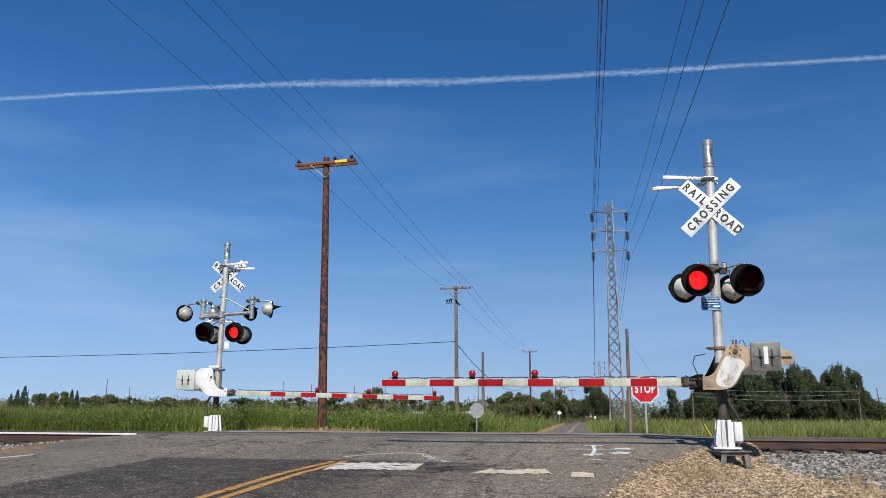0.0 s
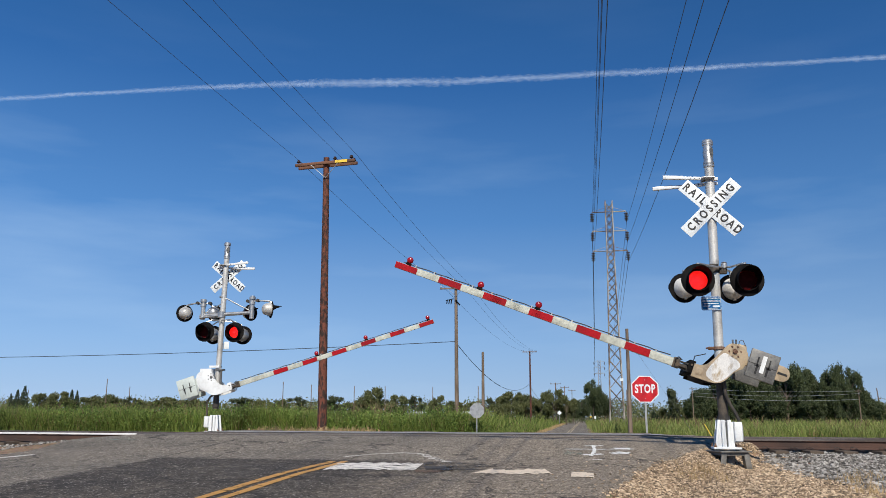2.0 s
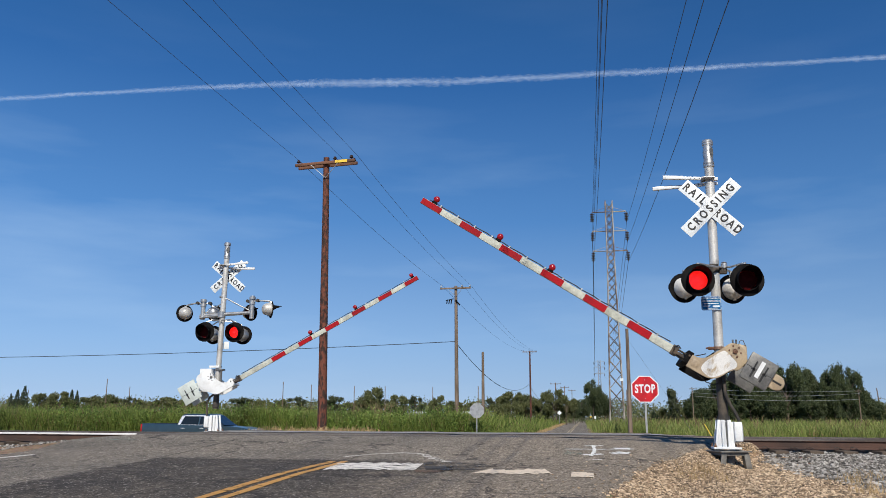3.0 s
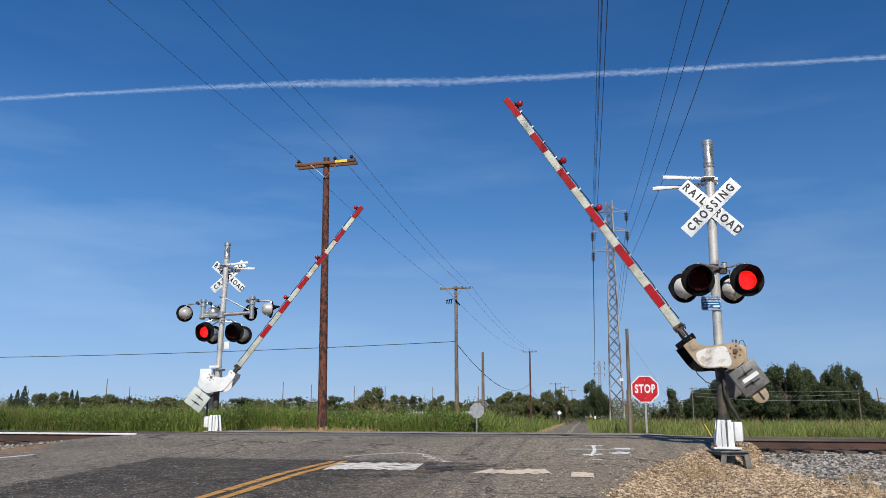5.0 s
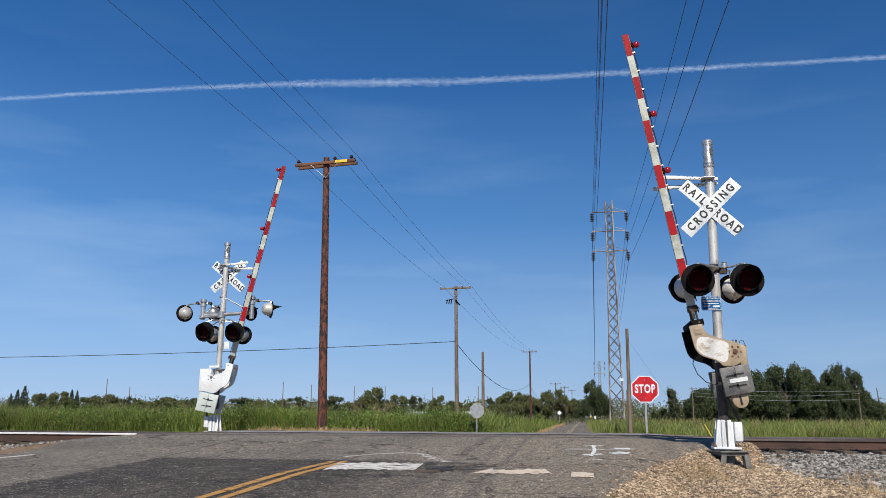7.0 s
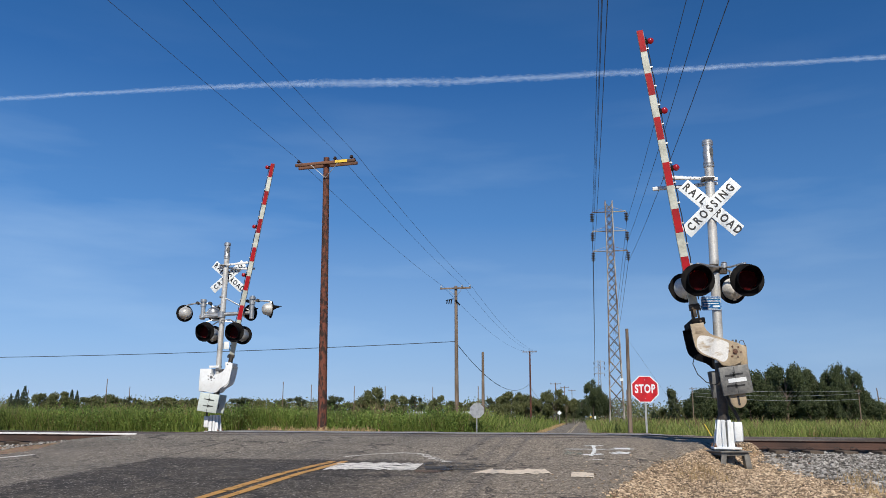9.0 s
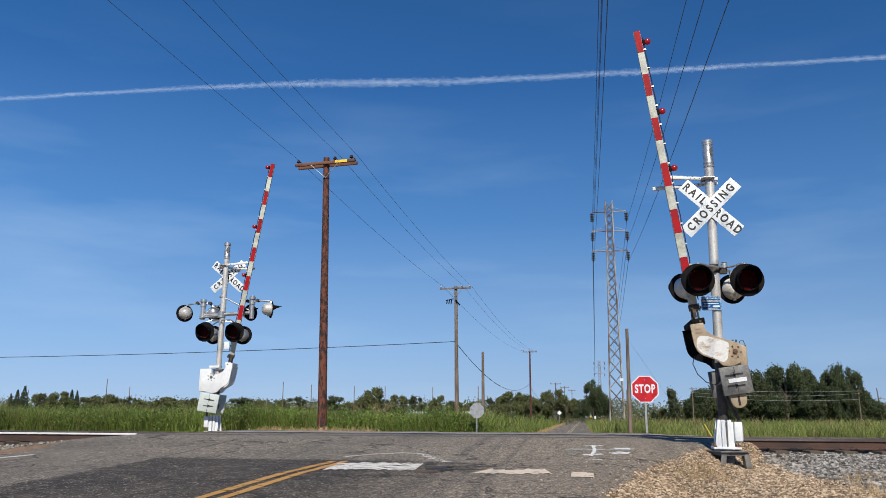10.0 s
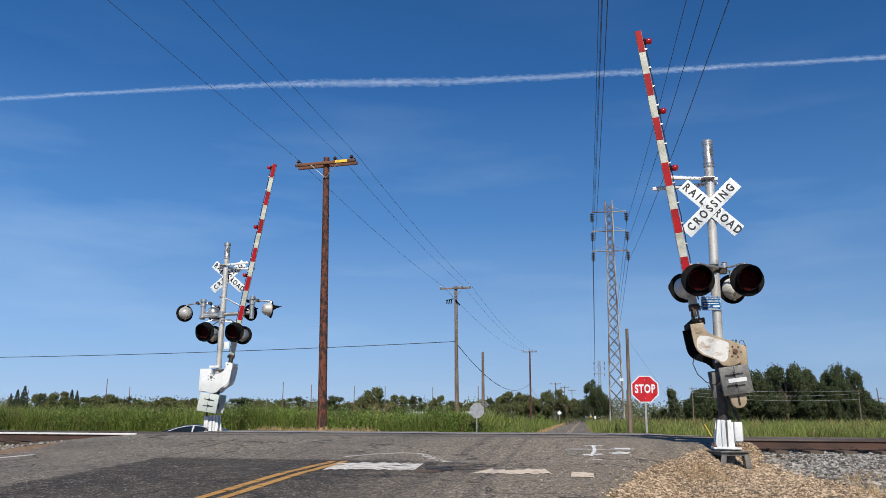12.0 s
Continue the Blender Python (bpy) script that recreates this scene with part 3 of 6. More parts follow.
paint_strip("asphalt_patch", [(-2.02, 9.72), (-1.86, 9.78), (-1.72, 9.75)], 0.2, worn_paint("brown pothole dirt", (0.16, 0.10, 0.06), (0.42, 0.5), 6), "brown dirt in a broken edge of asphalt", 0.8)
paint_strip("paint_trace", [(-3.4, 11.3), (-3.0, 11.7), (-2.6, 11.9), (-2.3, 11.72), (-2.1, 11.3), (-1.8, 10.85)], 0.12, white_crumbled, "crumbled white paint trace on asphalt", 0.9)
pale_line = worn_paint("faded yellow road paint", (0.62, 0.50, 0.30), (0.36, 0.5), 5)
for k, dx in enumerate((-0.15, 0.15)):
    far_line = part("centre_line", grid_mesh("centre_line", lambda y: [-2.0 + 0.005 * y + dx - 0.055, -2.0 + 0.005 * y + dx + 0.055], [62, 100, 160, 300], lambda x, y: LOW + 0.052), pale_line)
    tagged(far_line, "worn yellow centre line on asphalt", "road marking", kind="structure")


# ---------------------------------------------------------------- crossing signals
def round_lamp(parent, x, y, z, turn, shell, plate=0.25, name="signal_lamp", sharp=0.8):
    """A flashing lamp that faces turn degrees from -y; returns the disc of diodes that turns to flash."""
    m = pose(x, y, z, 0, 0, turn) @ pose(0, 0, 0, 90, 0, 0)  # the lamp's z points out of its lens
    body = part(name, Shape().lathe([(0.0, -0.235), (0.07, -0.23), (0.12, -0.20), (0.155, -0.14), (0.165, -0.06), (0.172, -0.04), (0.172, -0.005)], 28)
                .box((0, 0.175, -0.03), (0.05, 0.04, 0.06)).box((0, -0.175, -0.06), (0.03, 0.03, 0.05)), shell, parent, at=m)
    part("backplate", Shape().lathe([(0.166, 0.0), (plate - 0.006, 0.0), (plate, 0.006), (plate, 0.012), (plate - 0.008, 0.014), (0.166, 0.012), (0.166, 0.0)], 36), black_paint, body, "black round backplate")
    # a hood, long above and cut away towards its foot
    hood = Shape()
    n, rings = 36, []
    for k in range(n + 1):
        a = radians(-90 + 360 * k / n)
        deep = 0.05 + 0.26 * (0.5 + 0.5 * math.sin(a)) ** sharp
        if sharp > 1:  # a narrow drooping visor
            rings.append([hood.bm.verts.new((r * math.cos(a), r * math.sin(a) + 0.03, h)) for r, h in ((0.098, 0.004), (0.07, deep), (0.075, deep), (0.104, 0.004))])
            continue
        rings.append([hood.bm.verts.new((r * math.cos(a), r * math.sin(a), h)) for r, h in ((0.166, 0.01), (0.168, deep), (0.173, deep), (0.173, 0.01))])
    for a, b in zip(rings, rings[1:]):
        for k in range(4):
            hood.bm.faces.new((a[k], b[k], b[(k + 1) % 4], a[(k + 1) % 4]))
    part("hood", hood, black_paint, body, "black sheet-metal hood")
    part("bezel", Shape().lathe([(0.148, -0.02), (0.166, -0.02), (0.166, 0.008), (0.152, 0.008), (0.148, -0.02)], 32), black_paint, body)
    # dark lens on one side, bare diodes on the other: it turns about its upright axis
    disc = Shape().lathe([(0.0, 0.016), (0.08, 0.012), (0.142, 0.004), (0.146, 0.0), (0.142, -0.004), (0.08, -0.012), (0.0, -0.016)], 28).mesh("lens")
    disc.materials.append(glass_red)
    disc.materials.append(led_lit)
    for f in disc.polygons:
        f.material_index = 1 if f.center.z < 0 else 0
    return part("lens", disc, None, body, "red lens with round diode face", at=pose(0, 0, -0.012))


def rounded(outline, keep=(), times=2):
    """The outline with its corners worn round, but for the kept ones."""
    pts = [(p, k in keep) for k, p in enumerate(outline)]
    for _ in range(times):
        out = []
        for (p, fixed), (q, fixed_q) in zip(pts, pts[1:] + pts[:1]):
            if fixed:
                out.append((p, True))
            else:
                out.append(((p[0] * 0.75 + q[0] * 0.25, p[1] * 0.75 + q[1] * 0.25), False))
            if not fixed_q:
                out.append(((p[0] * 0.25 + q[0] * 0.75, p[1] * 0.25 + q[1] * 0.75), False))
        pts = out
    return [p for p, _ in pts]


NARROW = Matrix.Diagonal((0.80, 1, 1, 1))


def crossbuck(parent, y, z, x=0.0, lean=40.0, turn=0.0):
    for k, (a, text) in enumerate(((-lean, "RAIL ROAD"), (lean, "CROSSING"))):
        m = pose(x, y, z, 0, 0, turn) @ pose(0, -0.012 * k, 0, 0, -a, 0)
        blade = part("crossbuck_blade", Shape().box((0, 0, 0), (1.15, 0.006, 0.225), m, 0.002), sheet_white, parent, "white reflective blade with black lettering")
        if k == 0:
            words("RAIL", 0.182, m @ pose(-0.335, -0.0045, 0) @ NARROW, blade, letter_black, spread=1.56, bold=0.0055)
            words("ROAD", 0.182, m @ pose(0.34, -0.0045, 0) @ NARROW, blade, letter_black, spread=1.4, bold=0.0055)
        else:
            words(text, 0.182, m @ pose(0, -0.0045, 0) @ NARROW, blade, letter_black, spread=1.56, bold=0.0055)


def arm_lamp(parent, x, z, y, side):
    """A round red lamp that sits on the arm's upper edge."""
    foot = part("arm_lamp", Shape().box((x, y, z + 0.02), (0.09, 0.05, 0.05), bevel=0.008).rod((x, y, z + 0.03), (x, y, z + 0.07), 0.03), black_paint, parent)
    m = pose(x, y, z + 0.088, 90, 0, 0) @ Matrix.Scale(0.86, 4)
    part("lens", Shape().lathe([(0.0, -0.055), (0.03, -0.05), (0.052, -0.035), (0.06, -0.012), (0.064, -0.006), (0.064, 0.006), (0.06, 0.012), (0.052, 0.035), (0.03, 0.05), (0.0, 0.055)], 20, m), dome_red, parent, "round red lens")
    return foot


def gate(parent, pivot, way, near_y, far_y, casting, plate, lug, root, tip, drop, thick, bands, lamps, shell, plate_mat, label, ends=(0, 1)):
    """The lifting part: two side castings, counterweights and the striped arm, all about the pivot. way: +1 or -1 along x."""
    rx = casting[0][0]
    casting = rounded(casting, ends)
    arm = part("gate_arm", Shape().prism(casting, near_y - 0.025, near_y + 0.025, bevel=0.008), shell, parent, label, at=pose(*pivot))
    # on the tan gate, black here covers dark paint plus the front casting's shadow
    part("side_casting", Shape().prism(casting, far_y - 0.025, far_y + 0.025, bevel=0.006), black_paint if shell == tan_paint else shell, arm)
    hub = Shape().lathe([(0.0, 0.02), (0.035, 0.018), (0.04, 0.0)], 12, pose(0, near_y - 0.025, 0, 90, 0, 0))
    for k in range(6):
        a = 2 * math.pi * k / 6 + 0.3
        hub.lathe([(0.0, 0.012), (0.014, 0.01), (0.016, 0.0)], 6, pose(0.085 * math.cos(a), near_y - 0.025, 0.085 * math.sin(a), 90, 0, 0))
    part("hub_bolts", hub, dark_grey if shell == white_paint else rust, arm)
    part("shaft", Shape().rod((0, near_y, 0), (0, far_y, 0), 0.04), dark_grey, arm)
    for side in (near_y - 0.06, far_y + 0.06):
        weight = part("counterweight", Shape().box(((plate[0] + plate[1]) / 2, side, (plate[2] + plate[3]) / 2), (plate[1] - plate[0], 0.055, plate[3] - plate[2]), bevel=0.01), plate_mat, arm, "flat iron counterweight plate")
        if side < near_y:
            cx, cz = (plate[0] + plate[1]) / 2, (plate[2] + plate[3]) / 2
            slot = Shape()
            for s in (-0.085, 0.085):
                slot.box((cx + s, side - 0.029, cz + 0.05), (0.022, 0.006, 0.13)).box((cx + s * 0.9, side - 0.029, cz - 0.07), (0.03, 0.006, 0.15)).box((cx + s, side - 0.029, cz - 0.02), (0.07, 0.006, 0.018))
            part("slots", slot, letter_black, weight, "dark bolt slots")
            if plate_mat == dark_grey:
                part("white_strip", Shape().box((cx, side - 0.030, cz + 0.02), (0.06, 0.006, 0.26)), white_paint, weight)
            part("seam", Shape().box((cx, side - 0.029, cz), (plate[1] - plate[0] - 0.02, 0.004, 0.006)), letter_black, weight)
    if lug:
        x0, x1, z0, z1 = lug
        r, e = (z1 - z0) / 2, 1 if x1 > x0 else -1
        outline = [(x0, z0), (x1 - e * r, z0)] + [(x1 - e * r + e * r * math.cos(t), (z0 + z1) / 2 + r * math.sin(t)) for t in np.linspace(-1.5, 1.5, 9)] + [(x1 - e * r, z1), (x0, z1)]
        tab = part("weight_bar", Shape().prism(outline, near_y - 0.03, near_y + 0.02, bevel=0.006), shell, arm)
        part("slot", Shape().box(((x0 + x1) / 2 + 0.03 * e, near_y - 0.033, (z0 + z1) / 2), (0.14, 0.006, 0.03)), letter_black, tab)
    # root block that joins the castings to the arm, with its shear bracket
    mid = (near_y + far_y) / 2
    part("end_plate", Shape().box((rx - way * -0.03, mid, root[1] + 0.02), (0.10, far_y - near_y, 0.20), bevel=0.01), black_paint if shell == tan_paint else shell, arm)
    y = drop
    h_root = thick[0]
    inner = (rx, root[0] + way * -0.02)
    part("shear_bracket", Shape().box((sum(inner) / 2, y + 0.012, root[1] + 0.045), (abs(inner[1] - inner[0]) + 0.05, 0.07, 0.022), bevel=0.004).box((sum(inner) / 2, y + 0.02, root[1] - 0.03), (abs(inner[1] - inner[0]) + 0.04, 0.022, 0.045), bevel=0.004)
         .box((root[0] - way * 0.03, y, root[1] + 0.005), (0.10, 0.085, h_root + 0.03), bevel=0.008).box((root[0] - way * 0.12, y - 0.036, root[1] - 0.01), (0.14, 0.012, 0.05), bevel=0.003)
         .rod((root[0] - way * 0.01, y - 0.075, root[1] + 0.035), (root[0] - way * 0.01, y + 0.07, root[1] + 0.035), 0.014).rod((root[0] - way * 0.05, y - 0.07, root[1] - 0.035), (root[0] - way * 0.05, y + 0.07, root[1] - 0.035), 0.014)
         .rod((rx + way * 0.03, y - 0.06, root[1] + 0.05), (rx + way * 0.03, y + 0.06, root[1] + 0.05), 0.016), worn_iron, arm, "weathered bolted breakaway bracket")
    loop = [(root[0] - way * 0.10, y - 0.02, root[1] + 0.075), (root[0] - way * 0.04, y - 0.05, root[1] + 0.10), (root[0] + way * -0.0, y - 0.075, root[1] + 0.05), (root[0] + way * -0.02, y - 0.075, root[1] - 0.06), (rx, y - 0.02, root[1] - 0.07)]
    part("arm_lead", Shape().pipe(loop, 0.008, 6), cable_black, arm, "black lead looped round the bracket")
    # the arm tapers slightly towards its tip
    (xr, zr), (xt, zt) = root, tip
    h0, h1 = thick
    length = abs(xt - xr)
    slope = math.atan2(zt - zr, abs(xt - xr))
    tube = part("arm_beam", Shape().prism([(xr, zr - h0 / 2), (xt, zt - h1 / 2), (xt, zt + h1 / 2), (xr, zr + h0 / 2)], y - 0.03, y + 0.03, bevel=0.006), arm_white, arm, "weathered white fibreglass beam")
    for a, b in bands:
        pts = []
        for u, s in ((a, -1), (b, -1), (b, 1), (a, 1)):
            f = u / length
            pts.append((xt - way * u, zt + (zr - zt) * f + s * (h1 + (h0 - h1) * f) * 0.5 * 0.93))
        part("red_band", Shape().prism(pts, y - 0.0335, y + 0.0335), band_red, arm, "red reflective band")
    # cable and clips on the upper edge
    line = Shape()
    pts = []
    for k in range(41):
        f = k / 40
        u = 0.12 + f * (length - 0.2)
        g = u / length
        pts.append((xt - way * u, y, zt + (zr - zt) * g + (h1 + (h0 - h1) * g) / 2 + 0.024 + 0.006 * math.sin(k * 2.1)))
    part("arm_cable", line.pipe(pts, 0.009, 6), cable_black, arm, "black cable clipped along the beam")
    clips = Shape()
    for k in range(2, 40, 3):
        clips.box((pts[k][0], y, pts[k][2] - 0.005), (0.022, 0.045, 0.05))
    part("cable_clips", clips, galvanised, arm)
    for u in lamps:
        g = u / length
        arm_lamp(arm, xt - way * u, zt + (zr - zt) * g + (h1 + (h0 - h1) * g) / 2, y, way)
    return arm


def mast_base(parent, box_side, stand=True, top=0.66):
    """Junction box, white pedestal and, where it shows, the steel stand."""
    low = 0.23 if stand else 0.0
    if stand:
        # square table on four splayed angle legs, set askew to the road
        frame_ = part("stand", Shape().box((0, 0, 0.198), (0.50, 0.50, 0.02), pose(0.03, 0, 0, 0, 0, 20), 0.004).box((0, 0, 0.165), (0.42, 0.42, 0.05), pose(0.03, 0, 0, 0, 0, 20), 0.004), stand_steel, parent, "weathered steel stand")
        for sx, sy in itertools.product((-1, 1), (-1, 1)):
            part("stand_leg", Shape().prism([(-0.045, -0.04), (0.045, -0.04), (0.04, 0.19), (-0.04, 0.19)], -0.010, 0.010, bevel=0.003).box((-sx * 0.038, sy * -0.035, 0.075), (0.014, 0.07, 0.22)), stand_steel, frame_,
                 at=pose(0.03, 0, 0, 0, 0, 20) @ pose(sx * 0.21, sy * 0.205, -0.02, 0, -sx * 9, 0))
        part("anchor_pipe", Shape().rod((0.03, 0.0, -0.05), (0.03, 0.0, 0.17), 0.085, seg=18), dark_grey, parent, "dark steel anchor pipe")
    ped = Shape()
    for y0, y1 in ((-0.10, -0.075), (0.075, 0.10)):
        ped.prism([(-0.165 * box_side, low), (-0.06 * box_side, low), (-0.06 * box_side, top), (-0.105 * box_side, top)], y0, y1, bevel=0.004)
        ped.prism([(0.07 * box_side, low), (0.125 * box_side, low), (0.115 * box_side, top - 0.03), (0.07 * box_side, top - 0.03)], y0, y1, bevel=0.004)
    for cx in (-0.03, 0.055):
        ped.prism([(cx * box_side - 0.032, low), (cx * box_side + 0.032, low), (cx * box_side + 0.028, top), (cx * box_side - 0.028, top)], -0.135, -0.09, bevel=0.008)
    ped.box((0.01 * box_side, 0, low + 0.015), (0.40, 0.34, 0.03), bevel=0.006).lathe([(0.10, low + 0.03), (0.092, low + 0.06), (0.088, top)], 20)
    pedestal = part("pedestal", ped, white_paint, parent, "white painted cast pedestal")
    # a dark strip laid between the ribs in place of the shade there
    part("rib_gap_shade", Shape().box((0.012 * box_side, -0.092, (low + top) / 2), (0.02, 0.02, top - low - 0.06)), dark_grey, pedestal)
    nuts = Shape()
    for sx, sy in itertools.product((-0.165, 0.165), (-0.14, 0.14)):
        nuts.rod((sx, sy, low + 0.02), (sx, sy, low + 0.085), 0.014).rod((sx, sy, low + 0.03), (sx, sy, low + 0.055), 0.026, seg=6)
    part("anchor_nuts", nuts, rust, pedestal)
    bx = part("junction_box", Shape().box((box_side * 0.18, -0.04, (low + top) / 2 + 0.04), (0.12, 0.2, 0.29), bevel=0.012).box((box_side * 0.18, -0.145, (low + top) / 2 + 0.04), (0.105, 0.012, 0.27), bevel=0.005), white_paint, parent, "white junction box")
    part("hinge", Shape().rod((box_side * 0.243, -0.13, low + 0.14), (box_side * 0.243, -0.13, low + 0.36), 0.007), galvanised, bx)


def mast_pole(parent, height, r, break_z, lean=0.0, upper=silver_paint):
    pole = part("mast", Shape().rod((0, 0, break_z), (lean, 0, height - 0.42), r, seg=24), upper, parent, "tubular steel mast")
    # the foot's dark colour holds both its paint and the shade of the gate castings
    part("mast_foot", Shape().rod((0, 0, 0.6), (0, 0, break_z + 0.02), r + 0.004, seg=24).rod((0, 0, 0.64), (0, 0, 0.72), r + 0.02, seg=20), dark_pipe, parent, "lower mast pipe darkened by paint and shade")
    # bell sleeve at the head, with its two oval openings
    cap = Shape().lathe([(r + 0.004, height - 0.46), (r + 0.014, height - 0.455), (r + 0.014, height - 0.42), (r + 0.007, height - 0.412), (r + 0.014, height - 0.404), (r + 0.014, height - 0.375), (r + 0.004, height - 0.36), (r + 0.005, height - 0.09), (r + 0.016, height - 0.08), (r + 0.016, height - 0.055), (r + 0.010, height - 0.05), (r + 0.016, height - 0.045), (r + 0.016, height - 0.015), (r + 0.005, height), (0.0, height + 0.004)], 24)
    head = part("mast_head", cap, galvanised, parent, at=pose(lean, 0, 0))
    for t in (-50, 130):
        m = pose(0, 0, height - 0.22, 0, 0, t) @ pose(r - 0.006, 0, 0, 0, 90, 0) @ Matrix.Diagonal((1.7, 0.75, 1, 1))
        part("opening", Shape().lathe([(0.0, 0.012), (0.05, 0.011), (0.056, 0.0)], 18, m), dark_grey, head, "dark oval opening")
    return pole


def gate_keeper(parent, z, way, y):
    """Two perforated arms near the head between which the raised gate rests."""
    for k, (tilt, s) in enumerate(((4, 0.0), (-3, -0.16))):
        m = pose(0, y + 0.1 * k, z + s * 0.4, 0, 0, 0) @ pose(0, 0, 0, 0, way * -tilt, 0)
        bar = part("keeper_arm", Shape().box((way * (0.25 + 0.06 * k), 0, 0), (0.82 + 0.14 * k, 0.05, 0.05), m, 0.008).box((way * (0.54 + 0.16 * k), 0.02, 0.01), (0.32, 0.05, 0.06), m, 0.006), white_paint, parent, "white perforated gate keeper arm")
        holes = Shape()
        for j in range(6):
            holes.rod((way * (-0.08 + 0.07 * j), -0.027, 0), (way * (-0.08 + 0.07 * j), -0.02, 0), 0.009, seg=8, m=m)
        part("holes", holes, letter_black, bar)
    part("keeper_clamp", Shape().box((0, 0, z), (0.2, 0.2, 0.05), bevel=0.01).rod((-0.1, -0.12, z), (0.1, -0.12, z), 0.012), galvanised, parent)


flaked = mat("flaked white over tan", (0.68, 0.68, 0.67), 0.55, 0.0, (0.40, 0.32, 0.22), 5, 50, 0.2, 0.1, (0.54, 0.66), (2.5, 1, 1))
# near signal: its gate reaches out towards the middle of the road
near = thing("crossing_signal", pose(2.13, 12.8, -0.32), "silver railroad crossing signal mast with tan gate mechanism on gravel", "crossing signal", "crossing signals")
mast_pole(near, 5.14, 0.072, 1.5, 0.04)
mast_base(near, 1)
part("conduit", Shape().pipe([(0.02, -0.12, 1.3), (0.03, -0.13, 1.05), (0.09, -0.13, 0.88), (0.16, -0.12, 0.76), (0.2, -0.1, 0.66), (0.21, -0.06, 0.55)], 0.025, 8), dark_pipe, near, "dark bent conduit hose")
case_ = part("mechanism_box", Shape().box((0.27, 0.10, 1.62), (0.22, 0.60, 0.32), bevel=0.03).box((0.25, 0.0, 1.785), (0.14, 0.2, 0.03), bevel=0.01), tan_paint, near, "tan gate mechanism case")
for x in (0.20, 0.25):
    part("latch", Shape().rod((x, -0.08, 1.79), (x, -0.08, 1.87), 0.013), dark_grey, case_, "dark latch bolt")
part("wire_loop", Shape().pipe([(0.26, -0.2, 1.77), (0.275, -0.21, 1.83), (0.30, -0.21, 1.85), (0.33, -0.21, 1.84), (0.36, -0.2, 1.76)], 0.006, 6), dark_grey, case_)
part("mast_clamp", Shape().lathe([(0.076, 1.72), (0.092, 1.725), (0.092, 1.765), (0.076, 1.77)], 20).box((-0.12, -0.03, 1.745), (0.09, 0.06, 0.045), bevel=0.008).rod((-0.20, -0.05, 1.745), (-0.06, -0.05, 1.745), 0.012), rust, near, "rusty bolted mast clamp")
crossbuck(near, -0.09, 3.98, 0.012, lean=44.5)
gate_keeper(near, 4.48, -1, -0.03)
part("buck_bracket", Shape().box((0.02, -0.06, 4.0), (0.19, 0.05, 0.06), bevel=0.006), galvanised, near)
part("lamp_collar", Shape().lathe([(0.074, 3.07), (0.088, 3.065), (0.088, 2.93), (0.074, 2.925)], 18).box((0.14, -0.02, 2.97), (0.12, 0.10, 0.12), bevel=0.015).rod((0.16, -0.04, 2.95), (0.16, -0.04, 3.09), 0.04), worn_iron, near, "bolted iron lamp collar")
part("collar_cap", Shape().rod((0.16, -0.04, 3.0), (0.16, -0.04, 3.075), 0.05).rod((0.16, -0.04, 3.07), (0.16, -0.04, 3.10), 0.03), galvanised, near)
for x, y, z in ((-0.30, -0.44, 3.0), (0.385, -0.44, 2.985), (-0.43, 0.17, 3.0), (0.29, 0.17, 2.96)):
    a, b = Vector((0.16, -0.04, 3.02)), Vector((x, y, z))
    part("lamp_pipe", Shape().pipe([a, a.lerp(b, 0.3) + Vector((0, 0, -0.015)), a.lerp(b, 0.65) + Vector((0, 0, 0.0)), a.lerp(b, 0.9) + Vector((0, 0, 0.012)), b], 0.017, 8).rod((x, y, z - 0.07), (x, y, z + 0.02), 0.028), galvanised, near, "galvanised lamp support pipe")
near_left = round_lamp(near, -0.316, -0.48, 2.746, 3, silver_paint, 0.252)
near_right = round_lamp(near, 0.397, -0.48, 2.729, 3, silver_paint, 0.252)
round_lamp(near, -0.44, 0.2, 2.735, 196, old_white, 0.24)
round_lamp(near, 0.30, 0.2, 2.70, 196, old_white, 0.235)
notice = part("notice_sign", Shape().prism([(-0.23, 2.35), (-0.21, 2.33), (0.05, 2.33), (0.07, 2.35), (0.07, 2.53), (0.05, 2.55), (-0.21, 2.55), (-0.23, 2.53)], -0.088, -0.082), sign_blue, near, "blue emergency notice sign")
words("REPORT PROBLEM", 0.036, pose(-0.08, -0.0895, 2.515), notice, sheet_white, bold=0.0006)
words("OR EMERGENCY", 0.036, pose(-0.08, -0.0895, 2.475), notice, sheet_white, bold=0.0006)
part("bars", Shape().box((-0.08, -0.0895, 2.434), (0.22, 0.002, 0.014)).box((-0.15, -0.0895, 2.397), (0.10, 0.002, 0.012)).box((-0.01, -0.0895, 2.392), (0.10, 0.002, 0.026)).box((-0.06, -0.0895, 2.362), (0.16, 0.002, 0.008)).box((-0.08, -0.0892, 2.541), (0.27, 0.002, 0.005)).box((-0.08, -0.0892, 2.339), (0.27, 0.002, 0.005)).box((-0.222, -0.0892, 2.44), (0.005, 0.002, 0.18)).box((0.062, -0.0892, 2.44), (0.005, 0.002, 0.18)), sheet_white, notice, "white border and lines of unreadable print")

